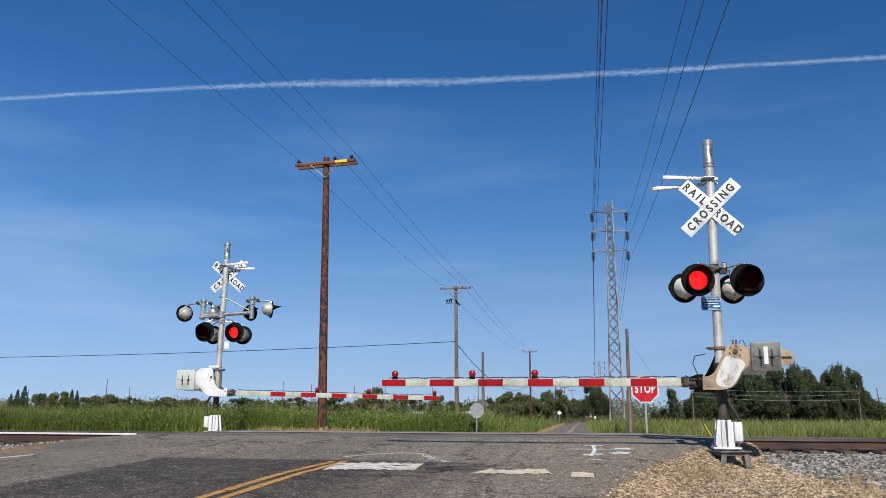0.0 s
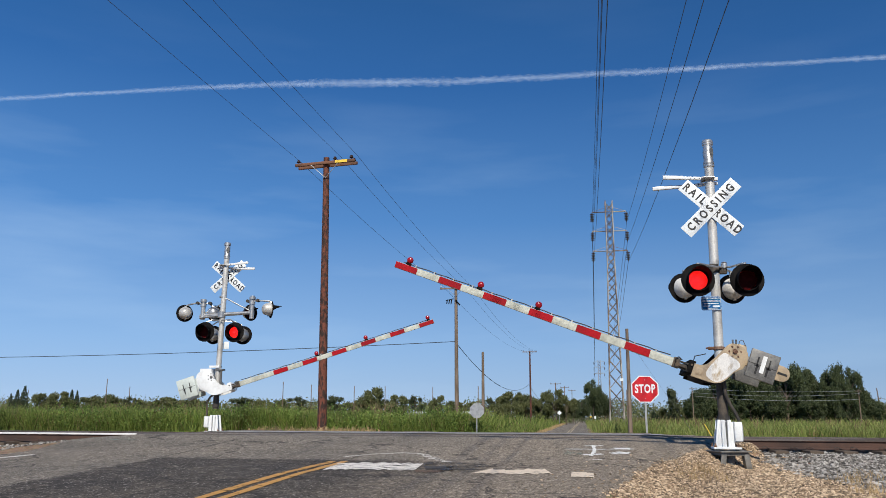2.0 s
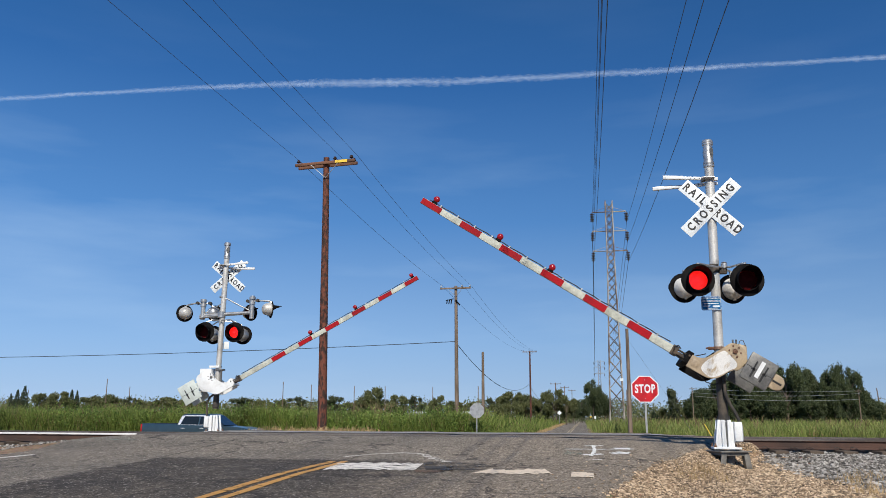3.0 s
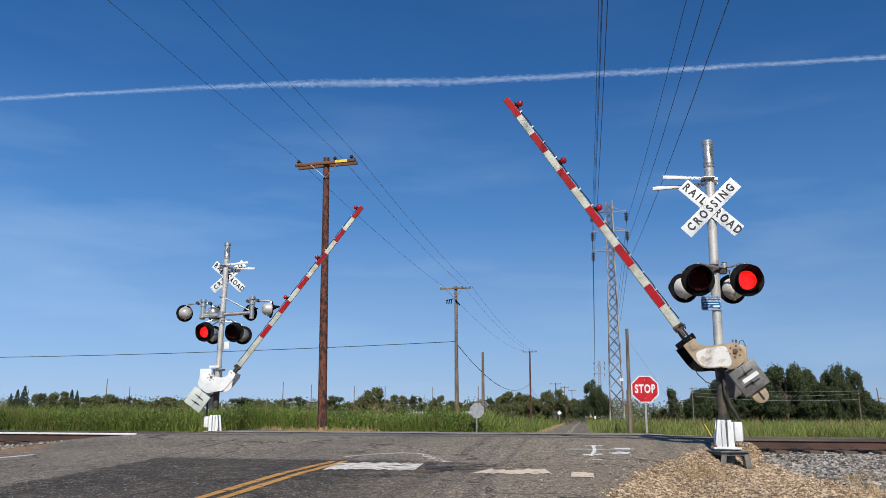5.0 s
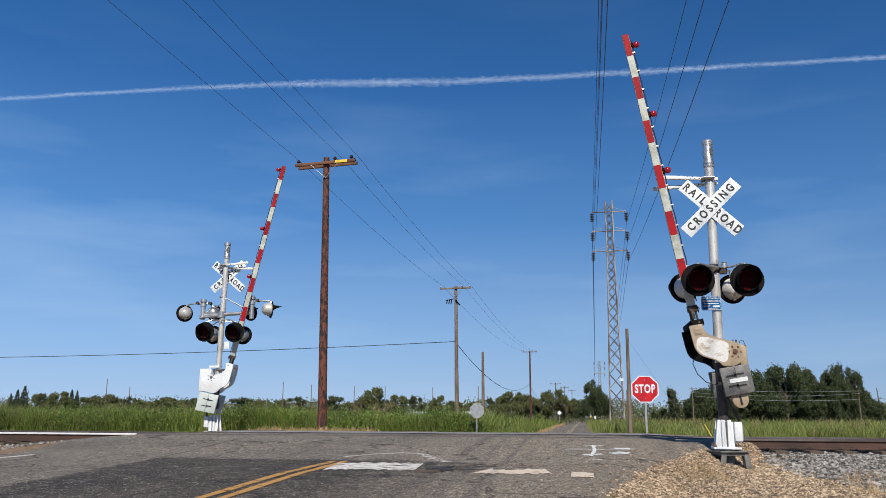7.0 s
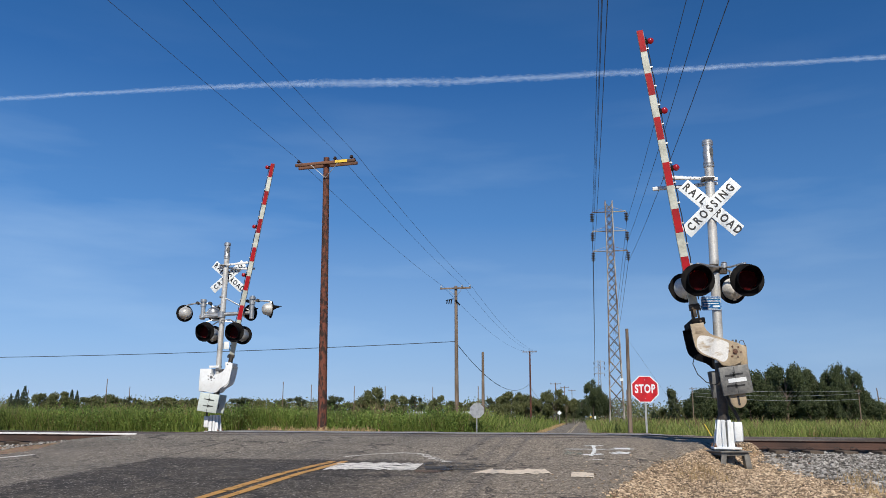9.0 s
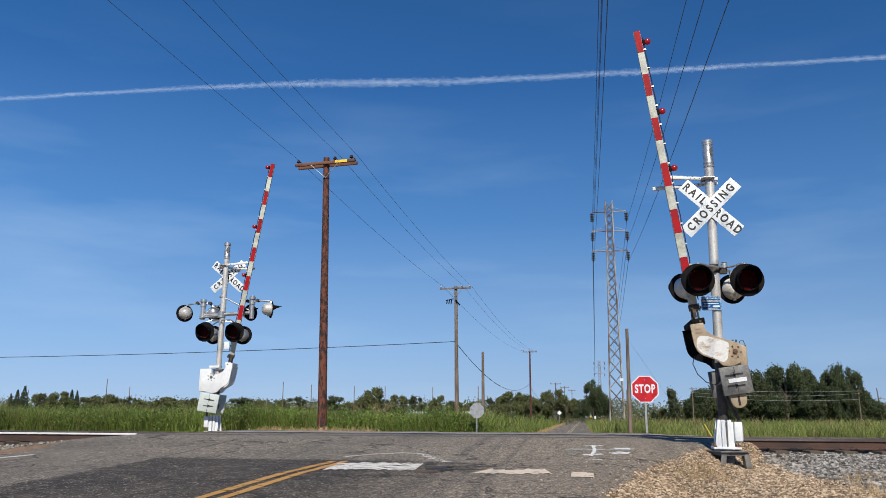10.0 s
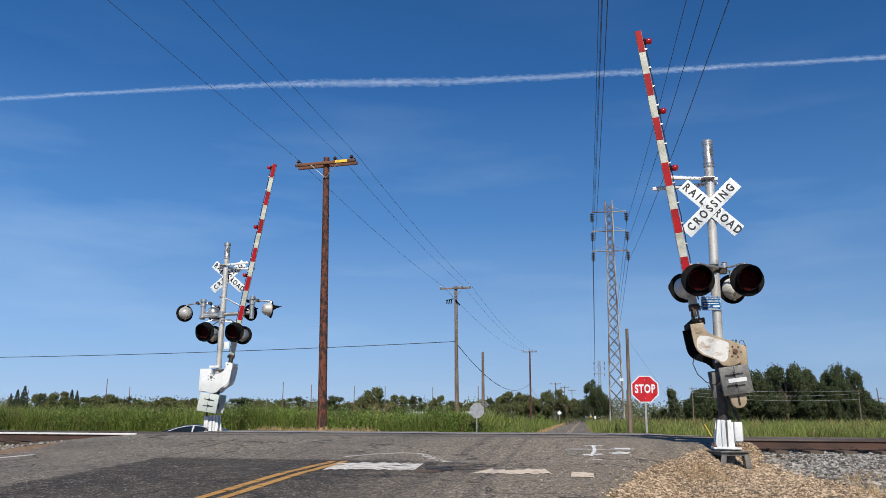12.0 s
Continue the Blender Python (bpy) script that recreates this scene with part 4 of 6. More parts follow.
NEAR_CAST = [(-0.50, -0.37), (-0.50, -0.57), (-0.15, -0.565), (-0.06, -0.52), (0.0, -0.45), (0.06, -0.33), (0.10, -0.26), (0.20, -0.22), (0.20, 0.05), (0.06, 0.11), (-0.06, 0.11), (-0.12, 0.08), (-0.19, -0.08), (-0.29, -0.27), (-0.36, -0.365)]
stripe = 0.392
NEAR_BANDS = [(k * 2 * stripe + 0.002, k * 2 * stripe + stripe) for k in range(6)]
near_arm = gate(near, (0.182, 0.0, 1.669), -1, -0.30, 0.62, NEAR_CAST, (0.21, 0.63, -0.30, 0.13), (0.55, 0.83, -0.21, 0.02), (-0.785, -0.455), (-5.478, -0.45), -0.26, (0.128, 0.106), NEAR_BANDS,
                (0.21, 1.47, 2.46), tan_paint, dark_grey, "tan cast gate lever with striped arm and counterweights")
part("worn_patch", Shape().prism(rounded([(-0.31, -0.50), (-0.14, -0.545), (-0.07, -0.50), (0.0, -0.42), (0.06, -0.30), (0.14, -0.20), (0.10, -0.13), (0.0, -0.10), (-0.13, -0.06), (-0.17, -0.10), (-0.24, -0.24), (-0.30, -0.38)], (), 3), -0.3275, -0.326), flaked, near_arm, "flaked white paint patch")
part("cast_mark", Shape().box((-0.40, -0.327, -0.465), (0.11, 0.006, 0.11), bevel=0.002).box((-0.42, -0.332, -0.465), (0.02, 0.006, 0.07)).box((-0.38, -0.332, -0.465), (0.02, 0.006, 0.07)), tan_paint, near_arm)
part("loose_cable", Shape().pipe([(-0.04, -0.1, 1.22), (-0.12, -0.14, 1.18), (-0.24, -0.16, 1.22), (-0.36, -0.16, 1.34), (-0.42, -0.14, 1.5), (-0.38, -0.1, 1.62), (-0.2, -0.02, 1.66)], 0.008, 6), cable_black, near, "black slack cable loop")

# far signal across the track, white, with extra side lamps
far = thing("crossing_signal", pose(-9.55, 19.9, -0.06), "silver crossing signal mast with white gate and side lamps", "crossing signal", "crossing signals")
mast_pole(far, 5.10, 0.072, 1.1, 0.05)
mast_base(far, -1, False, 0.44)
part("conduit", Shape().pipe([(-0.02, -0.1, 0.98), (-0.13, -0.1, 0.9), (-0.2, -0.1, 0.78), (-0.2, -0.08, 0.4)], 0.028, 8), dark_pipe, far)
part("mechanism_box", Shape().box((-0.31, 0.06, 1.35), (0.34, 0.32, 0.60), bevel=0.025).box((-0.08, 0.0, 1.7), (0.28, 0.2, 0.06), bevel=0.01), white_paint, far, "white gate mechanism case")
part("mast_clamp", Shape().box((0.06, 0.0, 1.62), (0.2, 0.2, 0.05), bevel=0.01).rod((0.12, -0.06, 1.2), (0.12, -0.06, 1.6), 0.03), dark_grey, far)
crossbuck(far, 0.12, 4.17, 0.075)
gate_keeper(far, 4.46, 1, -0.06)
part("side_sign", Shape().box((0.14, 0.1, 2.28), (0.16, 0.006, 0.2), bevel=0.002), sheet_white, far, "small white plate")
part("cross_pipe", Shape().rod((-0.62, 0, 3.08), (0.90, 0.02, 3.15), 0.05).lathe([(0.076, 3.19), (0.105, 3.18), (0.105, 3.02), (0.076, 3.01)], 16).rod((-0.6, -0.06, 3.02), (0.0, -0.06, 3.08), 0.03), galvanised, far, "galvanised cross pipe clamped to the mast")
part("mast_collar", Shape().lathe([(0.076, 3.62), (0.088, 3.615), (0.088, 3.57), (0.076, 3.565)], 16), galvanised, far)
part("brace", Shape().rod((-0.5, 0, 3.14), (0.02, 0, 3.42), 0.016), galvanised, far)
part("brace", Shape().rod((0.80, 0, 3.2), (0.04, 0, 3.58), 0.018), galvanised, far)
for x, z, ends in ((-0.547, 3.40, ((-1.07, -0.02, 3.36), (-0.30, 0.12, 3.36))), (0.866, 3.44, ((1.44, -0.02, 3.42), (0.72, 0.14, 3.36)))):
    post = part("outrigger_post", Shape().rod((x, 0, 2.98), (x, 0, 3.52 if x < 0 else 3.60), 0.062, seg=16).rod((x, 0, z + 0.06), (x, 0, z + 0.13), 0.085, seg=16).rod((x, 0, z - 0.07), (x, 0, z), 0.08, seg=16), galvanised, far, "galvanised upright pipe carrying side lamps")
    for e in ends:
        out = 1 if e[0] > x else -1
        part("lamp_pipe", Shape().pipe([(x, 0, z + 0.02), (x + out * 0.12, e[1] * 0.5, z + 0.03), ((x + e[0]) / 2, e[1], z + 0.02), (e[0] - out * 0.06, e[1], e[2] + 0.02), (e[0], e[1], e[2] - 0.03), (e[0] + out * 0.01, e[1], e[2] - 0.09)], 0.022, 8), galvanised, post)
        part("swivel", Shape().rod((x + out * 0.16, e[1] * 0.6 - 0.05, z + 0.03), (x + out * 0.16, e[1] * 0.6 + 0.05, z + 0.03), 0.045), worn_iron, post)
for y, dx in ((-0.44, 0.13), (0.16, 0.04)):
    part("lamp_crossbar", Shape().pipe([(-0.36 + dx, y, 2.84), (-0.22 + dx, y * 0.8, 2.92), (0.05, y * 0.25, 2.93), (0.3 + dx, y * 0.8, 2.92), (0.50 + dx, y, 2.82)], 0.018, 8), galvanised, far)
far_left = round_lamp(far, -0.200, -0.5, 2.588, 3, silver_paint, 0.262)
far_right = round_lamp(far, 0.633, -0.5, 2.567, 3, silver_paint, 0.262)
round_lamp(far, -0.29, 0.2, 2.575, 184, galvanised, 0.25)
round_lamp(far, 0.56, 0.2, 2.56, 184, galvanised, 0.25)
round_lamp(far, -1.08, 0.0, 3.16, 228, silver_paint, 0.235, "signal_lamp", 1.6)
round_lamp(far, 1.40, 0.0, 3.22, 128, silver_paint, 0.235, "signal_lamp", 1.6)
round_lamp(far, -0.30, 0.2, 3.17, 176, galvanised, 0.22, "signal_lamp", 3)
round_lamp(far, 0.74, 0.2, 3.17, 62, galvanised, 0.225, "signal_lamp", 3)
FAR_CAST = [(0.361, -0.324), (0.361, -0.504), (-0.039, -0.494), (-0.139, -0.434), (-0.259, -0.284), (-0.399, -0.214), (-0.399, 0.206), (-0.109, 0.246), (0.021, 0.226), (0.061, 0.046), (0.081, -0.114), (0.161, -0.254), (0.241, -0.314)]
FAR_BANDS = [(k * 0.805 + 0.002, k * 0.805 + 0.393) for k in range(6)]
far_arm = gate(far, (-0.071, 0.0, 1.414), 1, -0.30, 0.16, FAR_CAST, (-0.90, -0.42, -0.334, 0.186), None, (0.64, -0.41), (6.01, -0.527), -0.26, (0.125, 0.11), FAR_BANDS,
               (0.12, 1.84, 3.2), white_paint, pale_plate, "white cast gate lever with striped arm and counterweights")


# ---------------------------------------------------------------- signs
def octagon(r):
    return [(r * math.cos(radians(22.5 + 45 * k)), r * math.sin(radians(22.5 + 45 * k))) for k in range(8)]


def stop_sign(m, face, label):
    s = thing("stop_sign", m, label, "stop sign", "stop signs")
    part("post", Shape().box((0, 0.03, 1.55), (0.06, 0.04, 3.3)).box((0.0, 0.055, 1.55), (0.025, 0.02, 3.3)), galvanised, s, "galvanised steel post")
    y0 = -0.004
    plate = part("plate", Shape().prism([(x, z + 2.8) for x, z in octagon(0.47)], y0, 0.0), sheet_white if face else galvanised, s, "octagonal sheet-metal plate")
    if face:
        part("red_field", Shape().prism([(x, z + 2.8) for x, z in octagon(0.435)], y0 - 0.003, y0 - 0.001), sign_red, plate)
        words("STOP", 0.36, pose(0, y0 - 0.0045, 2.8) @ Matrix.Diagonal((0.70, 1, 1.05, 1)), plate, sheet_white, spread=1.14, bold=0.012)
    part("bolts", Shape().rod((0, y0 - 0.012, 3.1), (0, 0.05, 3.1), 0.014, seg=8).rod((0, y0 - 0.012, 2.5), (0, 0.05, 2.5), 0.014, seg=8), galvanised, s)
    return s


stop_sign(pose(2.08, 27.0, -1.53), True, "red octagonal stop sign on a steel post")
stop_sign(pose(-6.31, 48.7, -2.09, 0, 0, 180), False, "unpainted grey back of an octagonal stop sign")


# ---------------------------------------------------------------- poles, tower and wires
def utility_pole(m, height, r, wood, label, arms, group="utility poles", sag=None, plate=False, glass=False):
    p = thing("utility_pole", m, label, "utility pole", group)
    shaft = Shape()
    n = 14
    rings = []
    for k in range(n + 1):
        f = k / n
        rr = r * (1 - 0.35 * f)
        rings.append([shaft.bm.verts.new((rr * math.cos(a) * (1 + 0.04 * noise.noise((a, f * 6, 2.0))), rr * math.sin(a), f * height)) for a in (2 * math.pi * j / 14 for j in range(14))])
    for a, b in zip(rings, rings[1:]):
        for j in range(14):
            shaft.bm.faces.new((a[j], a[(j + 1) % 14], b[(j + 1) % 14], b[j]))
    shaft.bm.faces.new(rings[-1])
    part("shaft", shaft, wood, p)
    for z, half, pins, tilt in arms:
        am = pose(0, 0, z, 0, tilt, 0)
        for s in ((-1, 1) if plate else (-1,)):
            beam = part("crossarm", Shape().box((0, s * (r * 0.75 + 0.05), 0), (2 * half, 0.09, 0.12), am, 0.01), timber_arm if plate else grey_pole, p, "timber crossarm")
        for x in (-1, 1):
            part("brace", Shape().rod((x * half * 0.45, -r - 0.06, -0.06), (0, -r * 0.9, -0.62), 0.014, seg=6, m=am), galvanised, p)
        for x in pins:
            for s in ((-1, 1) if plate else (-1,)):
                ins = part("insulator", Shape().lathe([(0.018, 0.05), (0.018, 0.1), (0.055, 0.1), (0.085, 0.12), (0.085, 0.145), (0.05, 0.16), (0.06, 0.19), (0.03, 0.22), (0.0, 0.225)], 12, am @ pose(x, s * (r * 0.75 + 0.05), 0.0)), glass_white if glass else ceramic, p)
        if plate:
            part("number_plate", Shape().box((half * 0.55, -(r * 0.75 + 0.1), 0.0), (0.5, 0.006, 0.11), am), yellow_plate, p, "blank yellow plate")
    return p


def wire(points, r=0.012, name="power_line", label="thin dark overhead power line", sag=0.0, material=None):
    """A hanging wire through the points, with that sag in each stretch."""
    pts = []
    for a, b in zip(points, points[1:]):
        a, b = Vector(a), Vector(b)
        for k in range(16):
            f = k / 16
            pts.append(a.lerp(b, f) - Vector((0, 0, sag * 4 * f * (1 - f))))
    pts.append(Vector(points[-1]))
    return tagged(part(name, Shape().pipe(pts, r, 5), material or wire_grey), label, "power line", "overhead lines")


def lattice_tower(m, height, foot, head, arms, label):
    """A narrow four-legged lattice tower. arms: (z, half length)."""
    t = thing("transmission_tower", m, label, "transmission tower", "transmission towers")

    def half(z):
        f = z / height
        return (foot + (head - foot) * min(f / 0.72, 1.0)) / 2

    zs = [0.0]
    while zs[-1] < height - 0.4:
        zs.append(min(zs[-1] + max(2.0 * half(zs[-1]) * 1.15, 0.6), height))
    for sx, sy in itertools.product((-1, 1), (-1, 1)):
        leg = Shape()
        for a, b in ((0, height * 0.72), (height * 0.72, height)):
            leg.rod((sx * half(a), sy * half(a), a), (sx * half(b), sy * half(b), b), 0.055, seg=6)
        part("leg", leg, lattice_steel, t)
    faces = (((-1, -1), (1, -1)), ((1, -1), (1, 1)), ((1, 1), (-1, 1)), ((-1, 1), (-1, -1)))
    for (a, b) in faces:
        for z0, z1 in zip(zs, zs[1:]):
            h0, h1 = half(z0), half(z1)
            part("lattice_bar", Shape().rod((a[0] * h0, a[1] * h0, z0), (b[0] * h1, b[1] * h1, z1), 0.03, seg=4), lattice_dark, t)
            if h0 > 0.2:
                part("lattice_bar", Shape().rod((b[0] * h0, b[1] * h0, z0), (a[0] * h1, a[1] * h1, z1), 0.03, seg=4), lattice_dark, t)
    for z, reach in arms:
        part("tower_arm", Shape().rod((-reach, 0, z), (reach, 0, z), 0.05, seg=6).rod((-reach, 0, z + 0.02), (0, 0, z + 0.55), 0.018, seg=5).rod((reach, 0, z + 0.02), (0, 0, z + 0.55), 0.018, seg=5)
             .rod((-reach * 0.98, 0, z), (-head / 2, -head / 2, z - 0.05), 0.03, seg=5).rod((reach * 0.98, 0, z), (head / 2, -head / 2, z - 0.05), 0.03, seg=5), lattice_steel, t, "steel cross arm")
        for s in (-1, 1):
            prof = [(0.03, 0.0)]
            for k in range(5):
                prof += [(0.05, -0.12 - 0.16 * k), (0.19, -0.17 - 0.16 * k), (0.19, -0.215 - 0.16 * k), (0.04, -0.22 - 0.16 * k)]
            prof += [(0.03, -1.05), (0.0, -1.05)]
            part("insulator_string", Shape().lathe(prof, 10, pose(s * reach, 0, z - 0.02)), ceramic, t, "dark string of disc insulators")
    part("tower_plate", Shape().box((half(9.0) + 0.03, -half(5) - 0.05, 5.2), (0.3, 0.02, 0.25)), sheet_white, t)
    return t


TOWER = (3.2, 75.0, LOW)
TOWER_ARMS = [(21.2, 1.62), (19.3, 1.62), (17.35, 1.62)]
lattice_tower(pose(*TOWER), 22.25, 1.34, 0.66, TOWER_ARMS, "tall narrow lattice steel transmission tower in the grass")
lattice_tower(pose(6.3, 270.0, LOW), 20.4, 1.5, 0.8, [(19.8, 1.7), (18.05, 1.7), (16.0, 1.7)], "distant narrow lattice transmission tower beside the road")
for z, reach in TOWER_ARMS:
    for s in (-1, 1):
        a = Vector((3.2 + s * reach, 75.0, LOW + z - 1.08))
        wire([(1.0 - 0.4 * s + s * reach * 1.1, -115.0, LOW + z - 1.08), a], 0.013, sag=4.6, label="sagging high-voltage line over the road")
        wire([a, (6.3 + s * 1.7, 270.0, LOW + z - 2.5)], 0.017, sag=4.2, label="sagging high-voltage line over the road")
wire([(-0.05, -115.0, 17.0), (1.75, 75.0, 19.9)], 0.011, sag=3.2)

# wooden poles beside the road
pole_a = utility_pole(pose(-9.59, 29.0, LOW, 0, -1.1, 0), 12.05, 0.185, brown_pole, "tall reddish-brown utility pole with double crossarm", [(11.78, 1.24, (-1.1, 0.42, 1.1), -1.5)], plate=True)
pole_b = utility_pole(pose(-8.97, 58.0, LOW, 0, -0.5, 0), 11.5, 0.17, grey_pole, "weathered utility pole with crossarm and cutouts", [(11.3, 1.18, (-1.1, 0.5, 1.1), 0)], glass=True)
cut = Shape()
for k in range(3):
    cut.rod((-0.35 - 0.16 * k, -0.2, 10.1 + 0.02 * k), (-0.3 - 0.16 * k, -0.2, 10.45), 0.04, seg=8)
cut.rod((0.0, -0.15, 10.4), (0.32, -0.3, 10.0), 0.05, seg=8).rod((-0.15, -0.2, 10.5), (-0.75, -0.2, 10.38), 0.03, seg=6)
part("fuse_cutouts", cut, black_paint, pole_b, "dark fuse cutouts")
utility_pole(pose(-7.75, 125.0, LOW), 12.0, 0.17, brown_pole, "distant brown utility pole with crossarm", [(11.8, 1.15, (-1.0, 0.4, 1.0), 0)])
utility_pole(pose(-7.78, 64.0, LOW), 7.0, 0.15, grey_pole, "bare grey stub pole in tall grass", [])
utility_pole(pose(2.65, 46.0, LOW, 0, 0.4, 0), 6.8, 0.13, grey_pole, "bare grey guyed pole in grass", [])
for x, y, h in ((-5.86, 190, 9.7), (-4.57, 230, 10.3), (-3.19, 290, 11.3), (6.0, 262, 9.0), (6.9, 240, 7.5)):
    utility_pole(pose(x, y, LOW), h, 0.16, grey_pole, "distant grey utility pole beside the road", [(h - 0.3, 1.3, (-1.1, 1.1), 0)])
for x, y, h in ((-147.6, 230, 12.9), (-157.6, 260, 11.7), (-213, 280, 11.2), (-92.75, 240, 12.3), (-90.3, 260, 12.1), (-75.3, 260, 11.7), (-64.6, 260, 11.5), (-48.4, 260, 11.3), (-32.0, 250, 11.1), (14.2, 260, 10.3)):
    utility_pole(pose(x, y, LOW, 0, random.uniform(-1, 1), 0), h, 0.17, grey_pole, "distant bare pole beyond the fields", [])
utility_pole(pose(64.9, 190, LOW, 0, -3, 0), 8.3, 0.16, grey_pole, "leaning distant utility pole beyond the field", [(6.0, 0.5, (), 0), (4.6, 0.6, (), 0)])

for xa, xb, xc, za, zb, zc in ((-10.98, -10.05, -8.85, 10.5, 10.0, 10.5), (-9.22, -8.5, -7.4, 10.55, 10.0, 10.5), (-8.55, -7.9, -6.9, 10.6, 10.0, 10.5)):
    wire([(xa - 0.2, -22.0, za), (xa, 29.0, za)], 0.0065, sag=0.35)
    wire([(xa, 29.0, za), (xb, 58.0, zb)], 0.008, sag=0.25)
    wire([(xb, 58.0, zb), (xc, 125.0, zc)], 0.009, sag=0.9)
utility_pole(pose(-66.0, 58.0, LOW), 6.9, 0.15, grey_pole, "grey telephone pole in tall grass", [])
wire([(-66.0, 57.9, 4.98), (-9.1, 57.9, 5.8)], 0.024, sag=0.35, label="black telephone cable strung between poles", material=cable_black)
wire([(-9.1, 58.0, 5.76), (-8.0, 125.0, 5.23)], 0.026, sag=2.0, label="slack black telephone cable between poles", material=cable_black)
wire([(-8.0, 125.0, 5.3), (-6.0, 190.0, 4.5)], 0.03, sag=2.0, label="slack black telephone cable between poles", material=cable_black)
guy = wire([(2.72, 46.0, 4.7), (3.72, 24.0, -1.0)], 0.0035, "guy_wire", "thin guy wire with yellow guard at its foot")
part("guy_guard", Shape().rod((3.66, 25.35, 0.17), (3.71, 24.2, -0.25), 0.016, seg=8), yellow_plate, guy, "yellow plastic guard")
for za, zb, s in ((5.26, 4.84, 0.35), (4.57, 4.37, 0.5), (3.99, 3.43, 0.5)):
    wire([(19.2, 145.0, za), (46.3, 145.0, zb)], 0.02, sag=s, label="pale wire strung before the trees", material=galvanised)
for x, h in ((19.2, 7.0), (46.3, 6.6)):
    utility_pole(pose(x, 145.1, LOW), h, 0.11, grey_pole, "short grey pole before the trees", [(h - 0.3, 0.5, (), 0)])


def small_sign(x, y, z, shape, material, label):
    s = thing("road_sign", pose(x, y, LOW), label, "road sign", "far road signs")
    part("post", Shape().box((0, 0.03, (z - LOW) / 2 + 0.15), (0.045, 0.04, z - LOW + 0.3)), galvanised, s)
    part("plate", Shape().prism([(a, b + z - LOW) for a, b in shape], -0.006, 0.0), material, s, "flat sheet-metal plate")


small_sign(-4.52, 168.0, 1.11, [(-0.46, 0), (0, -0.46), (0.46, 0), (0, 0.46)], sheet_white, "white diamond road sign at the verge")
small_sign(-4.29, 200.0, 1.25, [(0.43 * math.cos(a), 0.43 * math.sin(a)) for a in np.linspace(0, 6.1, 14)], sheet_white, "round pale back of a railroad warning sign")
small_sign(2.2, 200.0, 0.35, [(-0.28, 0), (0, -0.28), (0.28, 0), (0, 0.28)], yellow_plate, "yellow diamond road sign at the verge")
small_sign(3.0, 185.0, 0.2, [(-0.2, -0.28), (0.2, -0.28), (0.2, 0.28), (-0.2, 0.28)], sheet_white, "small white road sign at the verge")


def barn(x, y, wide, deep, high, label):
    b = thing("farm_building", pose(x, y, LOW), label, "building", "farm buildings")
    part("wall", Shape().box((0, 0, high / 2), (wide, deep, high), bevel=0.03), white_paint, b, "pale sheet-metal walls")
    part("roof", Shape().prism([(-wide / 2 - 0.4, high - 0.1), (wide / 2 + 0.4, high - 0.1), (wide / 2 - 0.2, high + 0.9), (-wide / 2 + 0.2, high + 0.9)], -deep / 2 - 0.3, deep / 2 + 0.3), sheet_white, b, "white metal roof")
    part("door", Shape().box((wide * 0.2, -deep / 2 - 0.03, high * 0.35), (1.2, 0.06, high * 0.7)), dark_grey, b)


barn(-48.3, 236, 4.5, 6, 2.2, "small white farm building beyond the field")
barn(-55.5, 242, 3.5, 5, 2.1, "small white farm building beyond the field")
barn(-34.0, 246, 4.0, 5, 2.4, "pale farm building half hidden by trees")


# ---------------------------------------------------------------- plants
def leaf_material(name, dark, light, extra=None, through=0.25):
    m, nodes, links, bsdf = bare(name)
    geo = nodes.new("ShaderNodeNewGeometry")
    ramp = nodes.new("ShaderNodeValToRGB")
    els = ramp.color_ramp.elements
    els[0].color, els[1].color = (*dark, 1), (*light, 1)
    if extra:
        els[1].position = 0.88
        els.new(0.93).color = (*extra, 1)
    links.new(geo.outputs["Random Per Island"], ramp.inputs["Fac"])
    co = nodes.new("ShaderNodeTexCoord").outputs["Object"]
    tone = ranged(nodes, links, noise_node(nodes, links, co, 0.35, 4), 0.3, 0.7, 0.7, 1.25)
    c = blend(nodes, links, 1.0, ramp.outputs["Color"], tone, "MULTIPLY")
    links.new(c, bsdf.inputs["Base Color"])
    bsdf.inputs["Roughness"].default_value = 0.55
    bsdf.inputs["Specular IOR Level"].default_value = 0.25
    bsdf.inputs["Subsurface Weight"].default_value = 0.0
    thin = nodes.new("ShaderNodeBsdfTranslucent")
    links.new(c, thin.inputs["Color"])
    mix = nodes.new("ShaderNodeMixShader")
    mix.inputs["Fac"].default_value = through
    links.new(bsdf.outputs["BSDF"], mix.inputs[1])
    links.new(thin.outputs["BSDF"], mix.inputs[2])
    links.new(mix.outputs["Shader"], nodes["Material Output"].inputs["Surface"])
    return m


leaf_dark = leaf_material("dark evergreen leaves", (0.03, 0.046, 0.02), (0.12, 0.15, 0.07))
leaf_green = leaf_material("green leaves", (0.08, 0.095, 0.036), (0.22, 0.235, 0.105))
leaf_pine = leaf_material("conifer needles", (0.025, 0.042, 0.022), (0.065, 0.09, 0.045))
leaf_pale = leaf_material("pale olive leaves", (0.055, 0.07, 0.035), (0.13, 0.15, 0.08))
grass_tall = leaf_material("tall green grass", (0.06, 0.108, 0.022), (0.33, 0.40, 0.10), (0.32, 0.25, 0.12), 0.5)
grass_field = leaf_material("meadow grass", (0.10, 0.15, 0.036), (0.39, 0.44, 0.13), (0.30, 0.23, 0.10), 0.5)
grass_seed = leaf_material("brown seed heads", (0.14, 0.11, 0.05), (0.30, 0.22, 0.12), None, 0.3)
